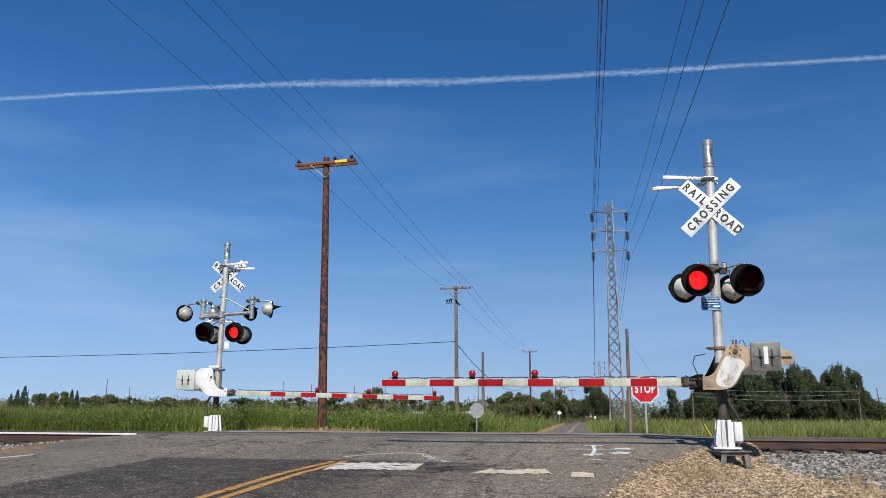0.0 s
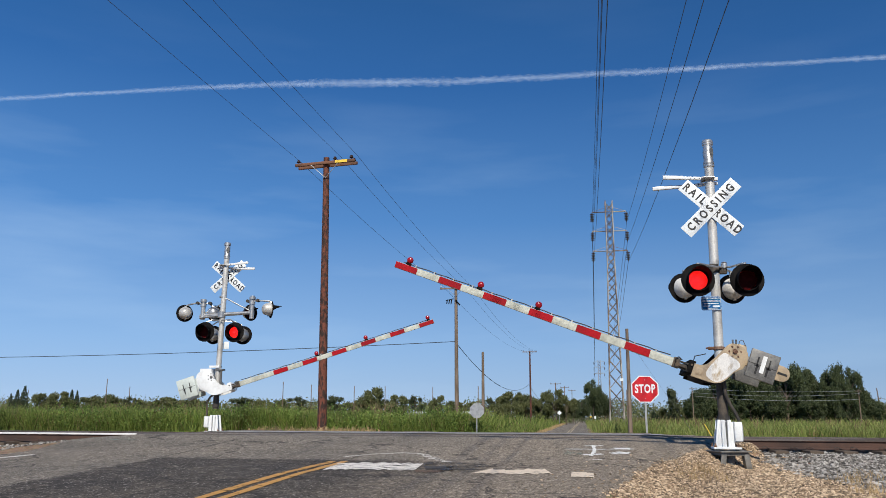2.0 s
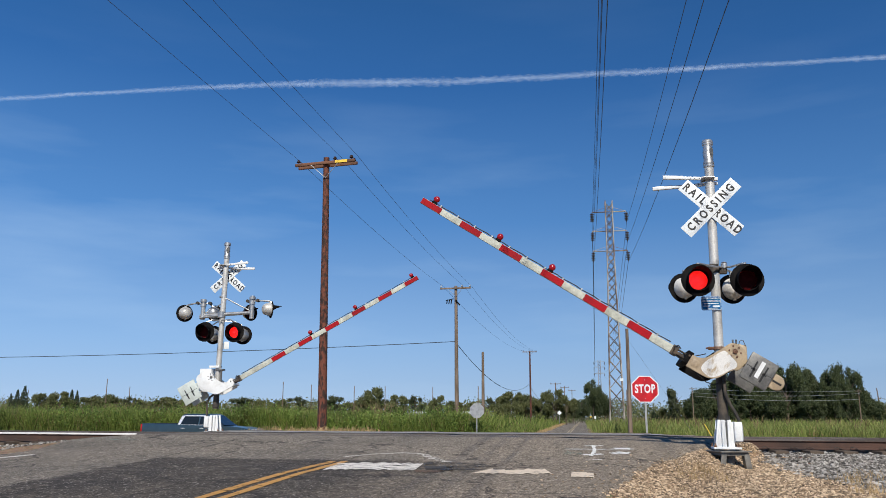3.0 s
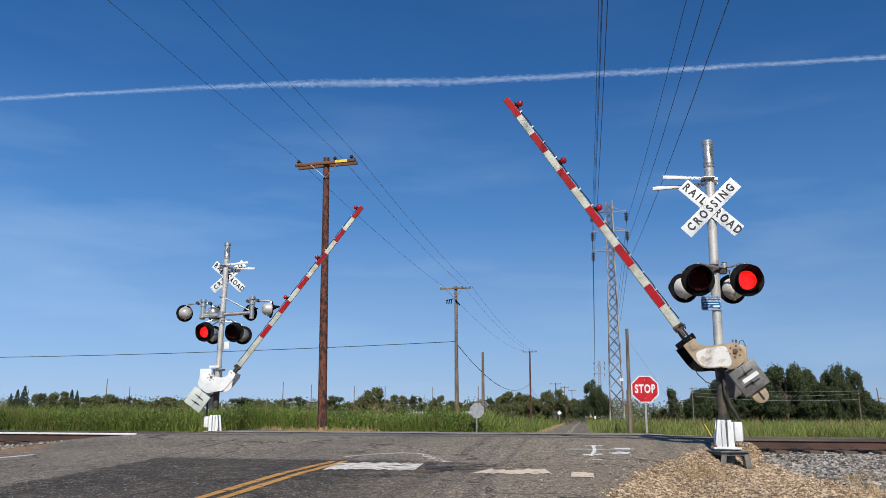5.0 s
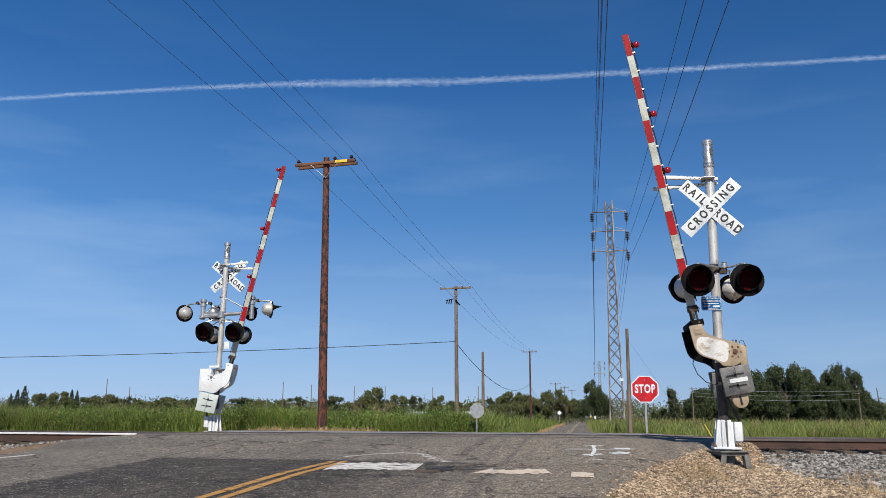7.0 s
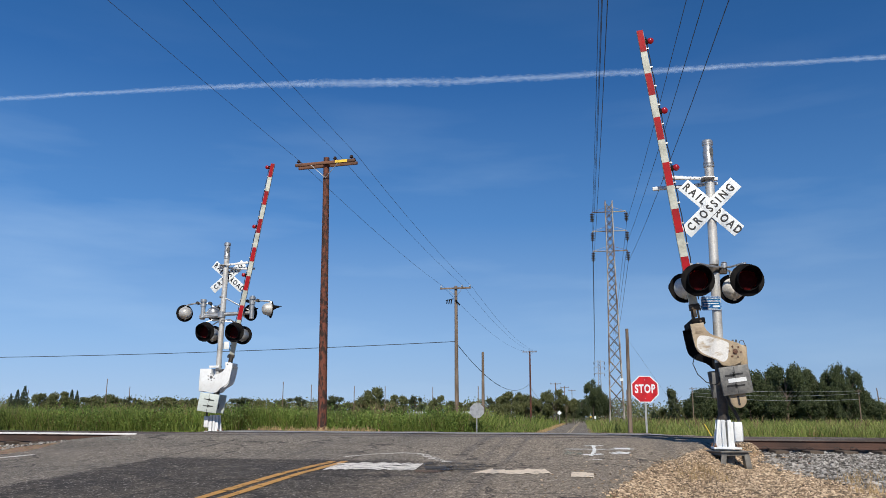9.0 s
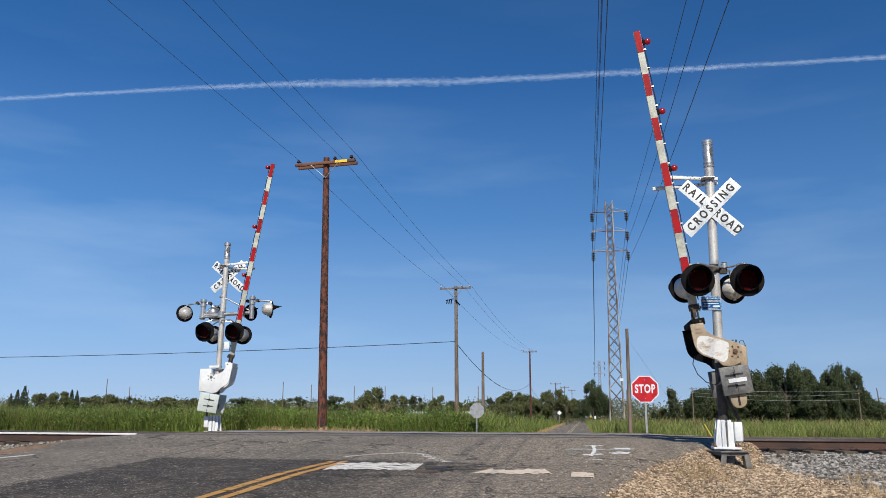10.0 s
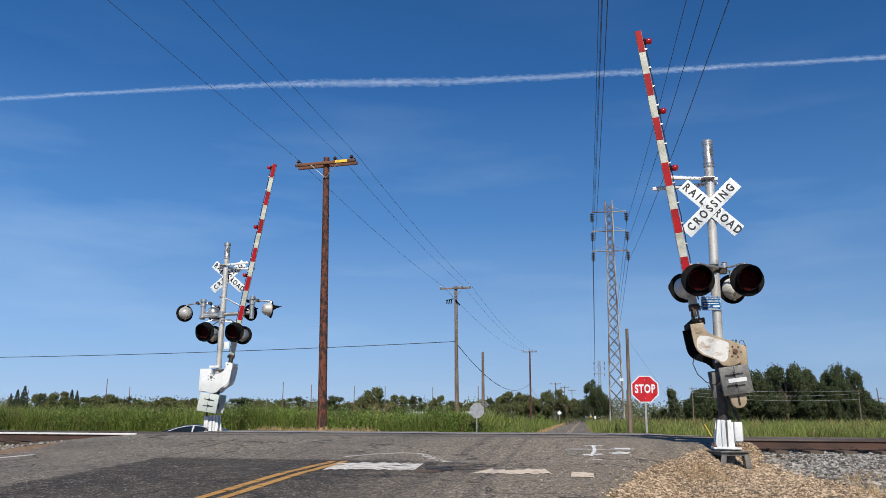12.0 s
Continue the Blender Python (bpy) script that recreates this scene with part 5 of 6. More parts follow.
leaf_weed = leaf_material("fresh weed leaves", (0.05, 0.10, 0.02), (0.30, 0.42, 0.10), None, 0.45)
grass_dry = leaf_material("dry straw", (0.34, 0.24, 0.12), (0.55, 0.40, 0.22), None, 0.2)
bark = mat("grey-brown bark", (0.14, 0.11, 0.085), 0.9, 0.0, (0.08, 0.06, 0.05), 3, 20, 0.3, 0.5)


def leaf_cloud(centres, size, rng):
    """Leaf blades (pointed quads) at the centres, turned at random; one mesh."""
    n = len(centres)
    u = rng.normal(size=(n, 3))
    u /= np.linalg.norm(u, axis=1)[:, None]
    v = np.cross(u, rng.normal(size=(n, 3)))
    v /= np.linalg.norm(v, axis=1)[:, None]
    s = size * rng.uniform(0.6, 1.3, (n, 1))
    verts = np.stack([centres - u * s, centres - v * s * 0.5, centres + u * s, centres + v * s * 0.5], axis=1).reshape(-1, 3)
    faces = np.arange(4 * n).reshape(-1, 4)
    return verts, faces


def crown_points(kind, rng):
    """Leaf places in a unit-high, unit-wide crown."""
    pts = []
    if kind == "c":
        for k in range(26):
            z = 0.10 + 0.88 * k / 25
            r = 0.48 * (1 - z) ** 0.85 * rng.uniform(0.7, 1.1) + 0.03
            n = int(20 + 260 * r)
            a = rng.uniform(0, 6.283, n)
            q = r * np.sqrt(rng.uniform(0.1, 1, n))
            pts.append(np.stack([q * np.cos(a), q * np.sin(a), z - 0.12 * q + rng.normal(0, 0.012, n)], 1))
        return np.concatenate(pts)
    lobes = {"r": 12, "d": 18, "e": 10}[kind]
    for k in range(lobes):
        f = k / max(lobes - 1, 1)
        z = (0.34 + 0.54 * f) if kind != "e" else (0.42 + 0.5 * f)
        spread = (0.36 * math.sin(math.pi * (0.2 + 0.55 * f)) * rng.uniform(0.5, 1.0) + 0.03) * (1.0 if kind != "e" else 0.9)
        a = rng.uniform(0, 6.283)
        c = np.array([spread * math.cos(a), spread * math.sin(a), z])
        r = rng.uniform(0.11, 0.2) * (0.72 if kind == "e" else 1.0) * (1.15 - 0.3 * f)
        twigs = 46 if kind != "e" else 26
        for j in range(twigs):
            d = rng.normal(size=3)
            d /= np.linalg.norm(d)
            t = c + d * r * np.array([1, 1, 0.8]) * rng.uniform(0.55, 1.05)
            n = 17
            pts.append(t + rng.normal(0, 0.028, (n, 3)))
    out = np.concatenate(pts)
    if kind in "rd":
        low = rng.uniform(size=(260, 3)) * np.array([0.7, 0.7, 0.3]) + np.array([-0.35, -0.35, 0.06])
        out = np.concatenate([out, low])
    return out


def tree_meshes(kind, seed):
    rng = np.random.default_rng(seed)
    pts = crown_points(kind, rng)
    verts, faces = leaf_cloud(pts, {"c": 0.032, "r": 0.026, "d": 0.023, "e": 0.025}[kind], rng)
    crown = bpy.data.meshes.new("crown")
    crown.from_pydata(verts.tolist(), [], faces.tolist())
    crown.materials.append({"c": leaf_pine, "r": leaf_green, "d": leaf_dark, "e": leaf_pale}[kind])
    wood = Shape()
    wood.rod((0, 0, -0.02), (0.01, 0.0, 0.40), 0.030, 0.020, 8).rod((0.01, 0, 0.40), (0.0, 0.01, 0.85 if kind != "c" else 0.98), 0.020, 0.005, 7)
    if kind != "c":
        for k in range(8):
            a, z = 2.4 * k + seed, 0.26 + 0.05 * k
            b = Vector((0.28 * math.cos(a), 0.28 * math.sin(a), z + 0.24))
            wood.rod((0, 0, z), b * 0.6 + Vector((0, 0, z * 0.42)), 0.013, 0.008, 6).rod(b * 0.6 + Vector((0, 0, z * 0.42)), b, 0.008, 0.003, 5)
    trunk = wood.mesh("trunk")
    trunk.materials.append(bark)
    return trunk, crown


TREE_KIND = {"c": ("conifer", "dark pointed conifer on the skyline"), "r": ("tree", "rounded green broadleaf tree beyond the field"), "d": ("tree", "large dark evergreen tree in a grove"), "e": ("tree", "sparse olive-green eucalyptus tree")}
tree_stock = {}
tree_count = collections.Counter()


def tree(kind, x, y, high, wide):
    tree_count[kind] += 1
    key = (kind, tree_count[kind] % (4 if kind in "rd" else 2))
    wide = wide * 1.7 if kind == "c" else wide
    m = pose(x, y, LOW, 0, 0, (tree_count[kind] * 73) % 360) @ Matrix.Diagonal((max(wide, 0.3 * high) * 1.15, max(wide, 0.3 * high) * 1.15, high, 1))
    if key not in tree_stock:
        t = thing(TREE_KIND[kind][0], m, TREE_KIND[kind][1], "tree", {"c": "skyline conifers", "r": "field-edge trees", "d": "grove trees", "e": "eucalyptus trees"}[kind])
        trunk, crown = tree_meshes(kind, 11 * key[1] + ord(kind))
        part("trunk", trunk, None, t)
        part("crown", crown, None, t)
        tree_stock[key] = t
        return t
    old = tree_stock[key].scale
    return copy_thing(tree_stock[key], m @ Matrix.Diagonal((1 / old[0], 1 / old[1], 1 / old[2], 1)))


WEST = [("c", -188.9, 240, 8.6, 2.1), ("c", -186.5, 240, 9.9, 2.5), ("c", -183.9, 240, 11.0, 3.2), ("r", -182.3, 250, 8.9, 9.6), ("r", -173.6, 245, 9.5, 8.5), ("c", -173.3, 250, 10.2, 2.6), ("c", -171.3, 250, 9.8, 2.4),
        ("r", -172.2, 260, 8.0, 9.8), ("r", -170.4, 265, 9.1, 11.2), ("r", -161.4, 260, 8.0, 7.9), ("e", -154.0, 255, 7.8, 6.4), ("r", -158.4, 270, 7.2, 8.1), ("r", -141.1, 255, 8.0, 10.9), ("r", -136.9, 262, 7.6, 9.4), ("r", -132.2, 262, 7.0, 6.4)]
MIDDLE = [("e", -112.5, 250, 7.5, 10.0), ("r", -108.3, 255, 7.3, 8.1), ("r", -103.0, 262, 7.4, 7.0), ("e", -96.9, 262, 8.0, 9.0), ("e", -83.7, 270, 8.4, 11.5), ("r", -77.9, 270, 7.2, 8.2), ("r", -57.7, 215, 9.7, 6.8), ("r", -47.8, 205, 7.4, 6.1),
          ("e", -48.5, 235, 7.6, 6.2), ("r", -38.6, 215, 7.4, 4.4), ("r", -40.5, 255, 6.6, 6.3), ("r", -36.3, 260, 6.3, 5.6), ("e", -29.1, 250, 7.4, 5.4), ("e", -88.0, 272, 7.6, 8.0), ("e", -68.0, 275, 7.4, 9.0)]
ROADSIDE = [("r", -19.2, 190, 6.7, 4.6), ("r", -16.3, 185, 7.5, 5.2), ("r", -12.3, 180, 7.1, 5.1), ("r", -9.1, 185, 6.1, 4.4), ("r", -6.0, 175, 7.7, 5.6), ("r", -3.3, 178, 6.8, 4.4), ("d", -2.1, 215, 6.0, 3.6), ("d", 0.1, 230, 6.8, 5.4),
            ("d", 3.4, 235, 12.2, 5.2), ("d", 5.2, 240, 9.0, 6.6), ("r", 8.2, 260, 5.9, 3.5), ("c", 21.8, 230, 3.6, 3.4), ("c", 19.8, 230, 3.7, 1.8), ("e", 16.6, 150, 6.9, 4.4), ("r", 16.1, 155, 3.4, 4.1), ("r", 19.4, 155, 3.6, 3.3)]
GROVE = [("d", 21.1, 150, 6.7, 5.5), ("d", 23.9, 152, 8.6, 5.4), ("d", 28.5, 158, 10.1, 6.4), ("d", 30.4, 154, 10.8, 5.6), ("d", 34.7, 160, 11.5, 6.2), ("d", 36.3, 152, 11.0, 5.8), ("d", 40.6, 158, 11.7, 5.6), ("d", 42.3, 154, 9.9, 5.2),
         ("d", 43.7, 150, 11.0, 4.1), ("d", 46.8, 160, 9.3, 6.0), ("d", 48.1, 155, 10.7, 4.4), ("d", 46.9, 150, 7.5, 4.8), ("d", 51.5, 158, 6.7, 4.3), ("r", 54.2, 162, 5.4, 3.4), ("r", 59.1, 170, 4.6, 3.1)]
for row in WEST + MIDDLE + ROADSIDE + GROVE:
    tree(*row)
for k in range(16):
    tree("d", 20.5 + 2.1 * k, 149 + 12 * (k % 3), 4.6 + 1.2 * math.sin(k * 2.3), 4.4)
for k in range(10):
    tree("d", 25 + 2.8 * k, 166 + 5 * (k % 2), 7.6 + 0.8 * math.sin(k * 1.7), 6.2)

# far woods along the skyline
rng = np.random.default_rng(41)
woods = []
for k in range(2600):
    x = rng.uniform(-330, 260)
    c = np.array([x, rng.uniform(285, 340), LOW + rng.uniform(0.4, 7.0) + 2.2 * noise.noise((x * 0.05, 0, 0))])
    woods.append(c + rng.normal(0, 1.0, (40, 3)) * np.array([2.0, 1.5, 0.9]))
verts, faces = leaf_cloud(np.concatenate(woods), 0.42, rng)
data = bpy.data.meshes.new("woods")
data.from_pydata(verts.tolist(), [], faces.tolist())
tagged(part("woods", data, leaf_green), "hazy line of far trees along the horizon", "woods", kind="stuff")

field = part("field", grid_mesh("field", lambda y: [-1500, -300, -120, -60, -20, -5.6 + 0.0052 * y], [49.0, 80, 160, 320, 1200], lambda x, y: LOW + 0.012), mat("green field floor", (0.09, 0.12, 0.03), 0.95, 0.0, (0.17, 0.15, 0.06), 0.3, 6, 0.3, 0.3))
tagged(field, "green overgrown field floor", "field", kind="structure")
field_e = part("field", grid_mesh("field", lambda y: [1.0 + 0.0055 * y, 20, 60, 120, 300, 1500], [49.0, 80, 160, 320, 1200], lambda x, y: LOW + 0.012), field.data.materials[0])
tagged(field_e, "green meadow floor", "field", kind="structure")


def blades(name, x, y, base, high, width, lean, material, label, seed, category="grass"):
    """Arching grass blades, one at each place; high and width are arrays."""
    rng = np.random.default_rng(seed)
    n = len(x)
    a = rng.uniform(0, 2 * np.pi, n)
    d = np.stack([np.cos(a), np.sin(a), np.zeros(n)], 1)
    f = rng.uniform(-0.9, 0.9, n)
    side = np.stack([np.cos(f), np.sin(f), np.zeros(n)], 1)
    out = lean * rng.uniform(0.2, 1.0, n) * high
    root = np.stack([x, y, base], 1)
    rows = []
    for t, w in ((0.0, 0.8), (0.45, 1.0), (0.8, 0.7), (1.0, 0.0)):
        c = root + d * (out * t ** 2)[:, None] + np.array([0, 0, 1.0]) * (high * (t - 0.28 * t ** 3 * rng.uniform(0.2, 1.0, n)))[:, None]
        if w:
            rows += [c - side * (width * w / 2)[:, None], c + side * (width * w / 2)[:, None]]
        else:
            rows.append(c)
    verts = np.stack(rows, 1).reshape(-1, 3)
    b = (np.arange(n) * 7)[:, None]
    quads = np.concatenate([b + np.array([0, 1, 3, 2]), b + np.array([2, 3, 5, 4])]).tolist()
    tips = (b + np.array([4, 5, 6])).tolist()
    data = bpy.data.meshes.new(name)
    data.from_pydata(verts.tolist(), [], quads + tips)
    return tagged(part(name, data, material), label, category, kind="stuff")


def patchy(x, y, seed):
    return np.array([noise.noise((a * 0.22, b * 0.22, seed)) for a, b in zip(x, y)])


def tall_stand(name, n, x0, x1, y0, y1, h, wide, material, label, seed, rise=0.0):
    rng = np.random.default_rng(seed)
    x, y = rng.uniform(x0, x1, n), y0 + (y1 - y0) * rng.random(n) ** 1.5
    # gather the blades into tussocks
    k = max(n // 22, 1)
    cx, cy = rng.uniform(x0, x1, k), y0 + (y1 - y0) * rng.random(k) ** 1.5
    pick = rng.integers(0, k, n)
    near_ = rng.random(n) < 0.7
    x = np.where(near_, cx[pick] + rng.normal(0, 0.22, n), x)
    y = np.where(near_, cy[pick] + rng.normal(0, 0.22, n), y)
    hh = (h + rise * (x1 - x) / (x1 - x0)) * rng.uniform(0.25, 1.0, n) ** 0.7 * (1 + 0.30 * patchy(x, y, seed))
    return blades(name, x, y, np.full(n, LOW), hh, wide * rng.uniform(0.6, 1.4, n), 0.5, material, label, seed + 1)


tall_stand("tall_grass", 70000, -66, -18, 49.5, 59, 2.75, 0.032, grass_tall, "tall rank green grass beside the highway", 61, 0.2)
tall_stand("tall_grass", 40000, -22, -6.4, 49.8, 61, 2.45, 0.032, grass_tall, "tall rank green grass beside the highway", 63, 0.2)
tall_stand("tall_grass", 16000, -9.0, -4.75, 54.0, 240, 1.2, 0.05, grass_tall, "green roadside grass along the far road", 65, 0.6)
tall_stand("tall_grass", 26000, -130, -6, 60, 150, 2.6, 0.06, grass_tall, "tall green field grass", 67)
tall_stand("meadow", 12000, 1.35, 4.4, 62, 260, 1.3, 0.05, grass_field, "rank roadside grass along the far road", 77)
tall_stand("dry_grass", 5000, -5.1, -4.45, 62, 200, 0.5, 0.04, grass_dry, "dry straw-coloured grass along the road edge", 79)
tall_stand("seed_heads", 3500, -72, -6.4, 50, 64, 3.5, 0.03, grass_seed, "brown seed heads above the tall grass", 73, 0.2)
tall_stand("meadow", 24000, 1.2, 45, 49.5, 66, 1.8, 0.036, grass_field, "green meadow grass with seed heads", 69, 0.2)
tall_stand("meadow", 20000, 2.4, 110, 62, 146, 2.0, 0.08, grass_field, "green meadow grass with seed heads", 71)
tall_stand("seed_heads", 3000, 2.0, 80, 56, 120, 2.35, 0.05, grass_seed, "brown seed heads above the meadow", 75)
# broad-leaved weeds among the tall grass, in lumps
rng = np.random.default_rng(91)
lumps = []
for k in range(1500):
    x = rng.uniform(-64, -6.4)
    c = np.array([x, rng.uniform(49.2, 53.5), LOW + rng.uniform(0.3, 1.95)])
    lumps.append(c + rng.normal(0, 1.0, (80, 3)) * np.array([0.42, 0.35, 0.34]))
verts, faces = leaf_cloud(np.concatenate(lumps), 0.07, rng)
data = bpy.data.meshes.new("weeds")
data.from_pydata(verts.tolist(), [], faces.tolist())
tagged(part("weeds", data, leaf_weed), "leafy green weeds among the tall grass", "weeds", kind="stuff")
# straw on the bank behind the far signal and along the track
rng = np.random.default_rng(81)
n = 2600
x, y = -13.6 + 8.0 * rng.random(n), 21.3 + 1.0 * rng.random(n)
blades("dry_grass", x, y, np.array([land_z(a, b) for a, b in zip(x, y)]), rng.uniform(0.1, 0.34, n), np.full(n, 0.016), 0.6, grass_dry, "dry straw-coloured grass on the bank", 83)
n = 900
x, y = 0.9 + 4.2 * rng.random(n), 6.8 + 5.4 * rng.random(n)
clump = rng.integers(0, 26, n)
cx, cy = 0.9 + 4.5 * rng.random(26), 7.0 + 5.2 * rng.random(26)
x, y = cx[clump] + rng.normal(0, 0.12, n), cy[clump] + rng.normal(0, 0.12, n)
blades("dry_grass", x, y, np.array([land_z(a, b) for a, b in zip(x, y)]), rng.uniform(0.06, 0.2, n), np.full(n, 0.006), 0.8, grass_dry, "sparse dry weeds in the gravel", 85)


# ---------------------------------------------------------------- vehicles
def car_paint(name, color):
    m, nodes, links, bsdf = bare(name)
    co = nodes.new("ShaderNodeTexCoord").outputs["Object"]
    links.new(blend(nodes, links, ranged(nodes, links, noise_node(nodes, links, co, 4, 4), 0.4, 0.7), color, tuple(c * 0.85 for c in color)), bsdf.inputs["Base Color"])
    bsdf.inputs["Metallic"].default_value, bsdf.inputs["Roughness"].default_value = 0.1, 0.3
    bsdf.inputs["Coat Weight"].default_value, bsdf.inputs["Coat Roughness"].default_value = 0.55, 0.06
    return m


paint_pickup = car_paint("dark slate-blue car paint", (0.04, 0.075, 0.10))
paint_pickup.node_tree.nodes["Principled BSDF"].inputs["Metallic"].default_value = 0.45
paint_sedan = car_paint("dark navy car paint", (0.005, 0.006, 0.014))
paint_sedan.node_tree.nodes["Principled BSDF"].inputs["Coat Weight"].default_value = 0.2
chrome = mat("chrome trim", (0.82, 0.83, 0.85), 0.25, 0.45, None, 3, 30, 0.05, 0.0)
tinted = mat("tinted car glass", (0.012, 0.018, 0.024), 0.06, 0.0, None, 3, 30, 0.1, 0.0)
tyre_black = mat("tyre rubber", (0.02, 0.02, 0.02), 0.85, 0.0, None, 3, 30, 0.2, 0.1)
tail_red = mat("red tail lamp", (0.4, 0.01, 0.012), 0.2, 0.0, None, 3, 30, 0.1, 0.0)
lamp_clear = mat("clear headlamp", (0.7, 0.73, 0.76), 0.1, 0.2, None, 3, 30, 0.1, 0.0)


def wheel(parent, x, y, r):
    w = part("wheel", Shape().lathe([(r * 0.6, -0.12), (r * 0.95, -0.12), (r, -0.08), (r, 0.08), (r * 0.95, 0.12), (r * 0.6, 0.12), (r * 0.6, -0.12)], 24, pose(x, y, r, 90, 0, 0)), tyre_black, parent)
    part("rim", Shape().lathe([(0.0, 0.1), (r * 0.2, 0.1), (r * 0.6, 0.06), (r * 0.62, -0.05), (0.0, -0.06)], 20, pose(x, y, r, 90 if y < 0 else -90, 0, 0)), galvanised, w)


def cabin(name, low, high, z0, z1, half0, half1, material, parent, label=""):
    """A glasshouse: an outline at its foot and a shorter, narrower one above. low, high: x at back and front."""
    s = Shape()
    ring = []
    for (a, b), z, h in ((low, z0, half0), (high, z1, half1), ((high[0] + 0.12, high[1] - 0.12), z1 + 0.05, half1 - 0.12)):
        ring.append([s.bm.verts.new(v) for v in ((a, -h, z), (b, -h, z), (b, h, z), (a, h, z))])
    for p, q in zip(ring, ring[1:]):
        for k in range(4):
            s.bm.faces.new((p[k], p[(k + 1) % 4], q[(k + 1) % 4], q[k]))
    s.bm.faces.new(ring[-1])
    s.bm.faces.new(ring[0][::-1])
    bmesh.ops.bevel(s.bm, geom=s.bm.edges[:], offset=0.035, segments=2, affect="EDGES", profile=0.5)
    return part(name, s, material, parent, label)


def side_glass(parent, outline, half0, half1, z0, z1, material, name="side_window", proud=0.012, label=""):
    """A pane that leans with the cabin's side; outline of (x, z)."""
    for sgn in (-1, 1):
        s = Shape()
        va, vb = [], []
        for x, z in outline:
            y = half0 + (half1 - half0) * (z - z0) / (z1 - z0)
            va.append(s.bm.verts.new((x, sgn * (y + proud), z)))
            vb.append(s.bm.verts.new((x, sgn * (y - 0.02), z)))
        n = len(va)
        s.bm.faces.new(va)
        s.bm.faces.new(vb[::-1])
        for k in range(n):
            s.bm.faces.new((va[k], vb[k], vb[(k + 1) % n], va[(k + 1) % n]))
        part(name, s, material, parent, label)


def pickup_truck(m):
    t = thing("pickup_truck", m, "dark slate-blue crew-cab pickup truck with chrome trim", "pickup truck")
    body = [(-3.0, 0.55), (-2.45, 0.5), (-2.35, 0.78), (-1.95, 1.0), (-1.5, 0.78), (-1.4, 0.5), (1.35, 0.5), (1.45, 0.8), (1.85, 1.02), (2.3, 0.8), (2.4, 0.52), (2.95, 0.55), (3.0, 0.95), (2.94, 1.16), (2.3, 1.25), (1.45, 1.30), (1.2, 1.32), (-1.0, 1.30), (-1.02, 1.40), (-2.97, 1.40), (-3.02, 1.1)]
    part("body", Shape().prism(body, -0.99, 0.99, bevel=0.05), paint_pickup, t, "dark slate-blue painted body")
    part("bed_cover", Shape().box((-1.98, 0, 1.395), (1.86, 1.7, 0.03), bevel=0.01), black_paint, t)
    cabin("cab", (-1.05, 1.55), (-0.78, 0.72), 1.28, 1.86, 0.94, 0.78, paint_pickup, t)
    side_glass(t, [(-0.86, 1.36), (0.16, 1.34), (0.16, 1.77), (-0.66, 1.77)], 0.94, 0.78, 1.28, 1.86, tinted)
    side_glass(t, [(0.24, 1.34), (1.12, 1.34), (0.66, 1.77), (0.24, 1.77)], 0.94, 0.78, 1.28, 1.86, tinted)
    side_glass(t, [(-0.95, 1.285), (1.3, 1.275), (1.22, 1.345), (-0.92, 1.36)], 0.94, 0.78, 1.28, 1.86, chrome, "window_trim", 0.014, "bright chrome strip")
    side_glass(t, [(-1.0, 1.30), (-0.84, 1.33), (-0.64, 1.80), (-0.80, 1.82)], 0.94, 0.78, 1.28, 1.86, chrome, "window_trim", 0.013)
    side_glass(t, [(-0.7, 1.785), (0.66, 1.775), (0.62, 1.835), (-0.68, 1.835)], 0.94, 0.78, 1.28, 1.86, chrome, "window_trim", 0.014)
    part("windscreen", Shape().prism([(1.50, 1.32), (0.78, 1.82), (0.80, 1.835), (1.53, 1.335)], -0.74, 0.74), tinted, t)
    for s in (-1, 1):
        part("mirror", Shape().box((1.02, s * 1.09, 1.42), (0.14, 0.2, 0.24), bevel=0.04), black_paint, t, "black door mirror")
        part("tail_lamp", Shape().box((-2.99, s * 0.9, 1.18), (0.1, 0.19, 0.4), bevel=0.03), tail_red, t)
        part("headlamp", Shape().box((2.9, s * 0.82, 1.03), (0.2, 0.32, 0.18), bevel=0.04), lamp_clear, t)
        for x in (-0.3, 0.75):
            part("door_handle", Shape().box((x - 0.35, s * 1.0, 1.17), (0.2, 0.03, 0.035), bevel=0.01), chrome, t)
        for x in (-1.95, 1.87):
            wheel(t, x, s * 0.88, 0.40)
    for s in (-1, 1):
        part("rocker_trim", Shape().box((-0.0, s * 1.0, 0.56), (2.7, 0.03, 0.09), bevel=0.01), chrome, t)
        part("fender_badge", Shape().box((1.36, s * 0.995, 1.2), (0.36, 0.02, 0.05), bevel=0.008), chrome, t)
    part("grille", Shape().box((2.99, 0, 0.95), (0.06, 1.2, 0.36), bevel=0.02), chrome, t)
    part("bumper", Shape().box((2.98, 0, 0.62), (0.14, 1.9, 0.2), bevel=0.05), chrome, t)
    part("rear_bumper", Shape().box((-3.02, 0, 0.62), (0.14, 1.9, 0.18), bevel=0.05), chrome, t)
    return t


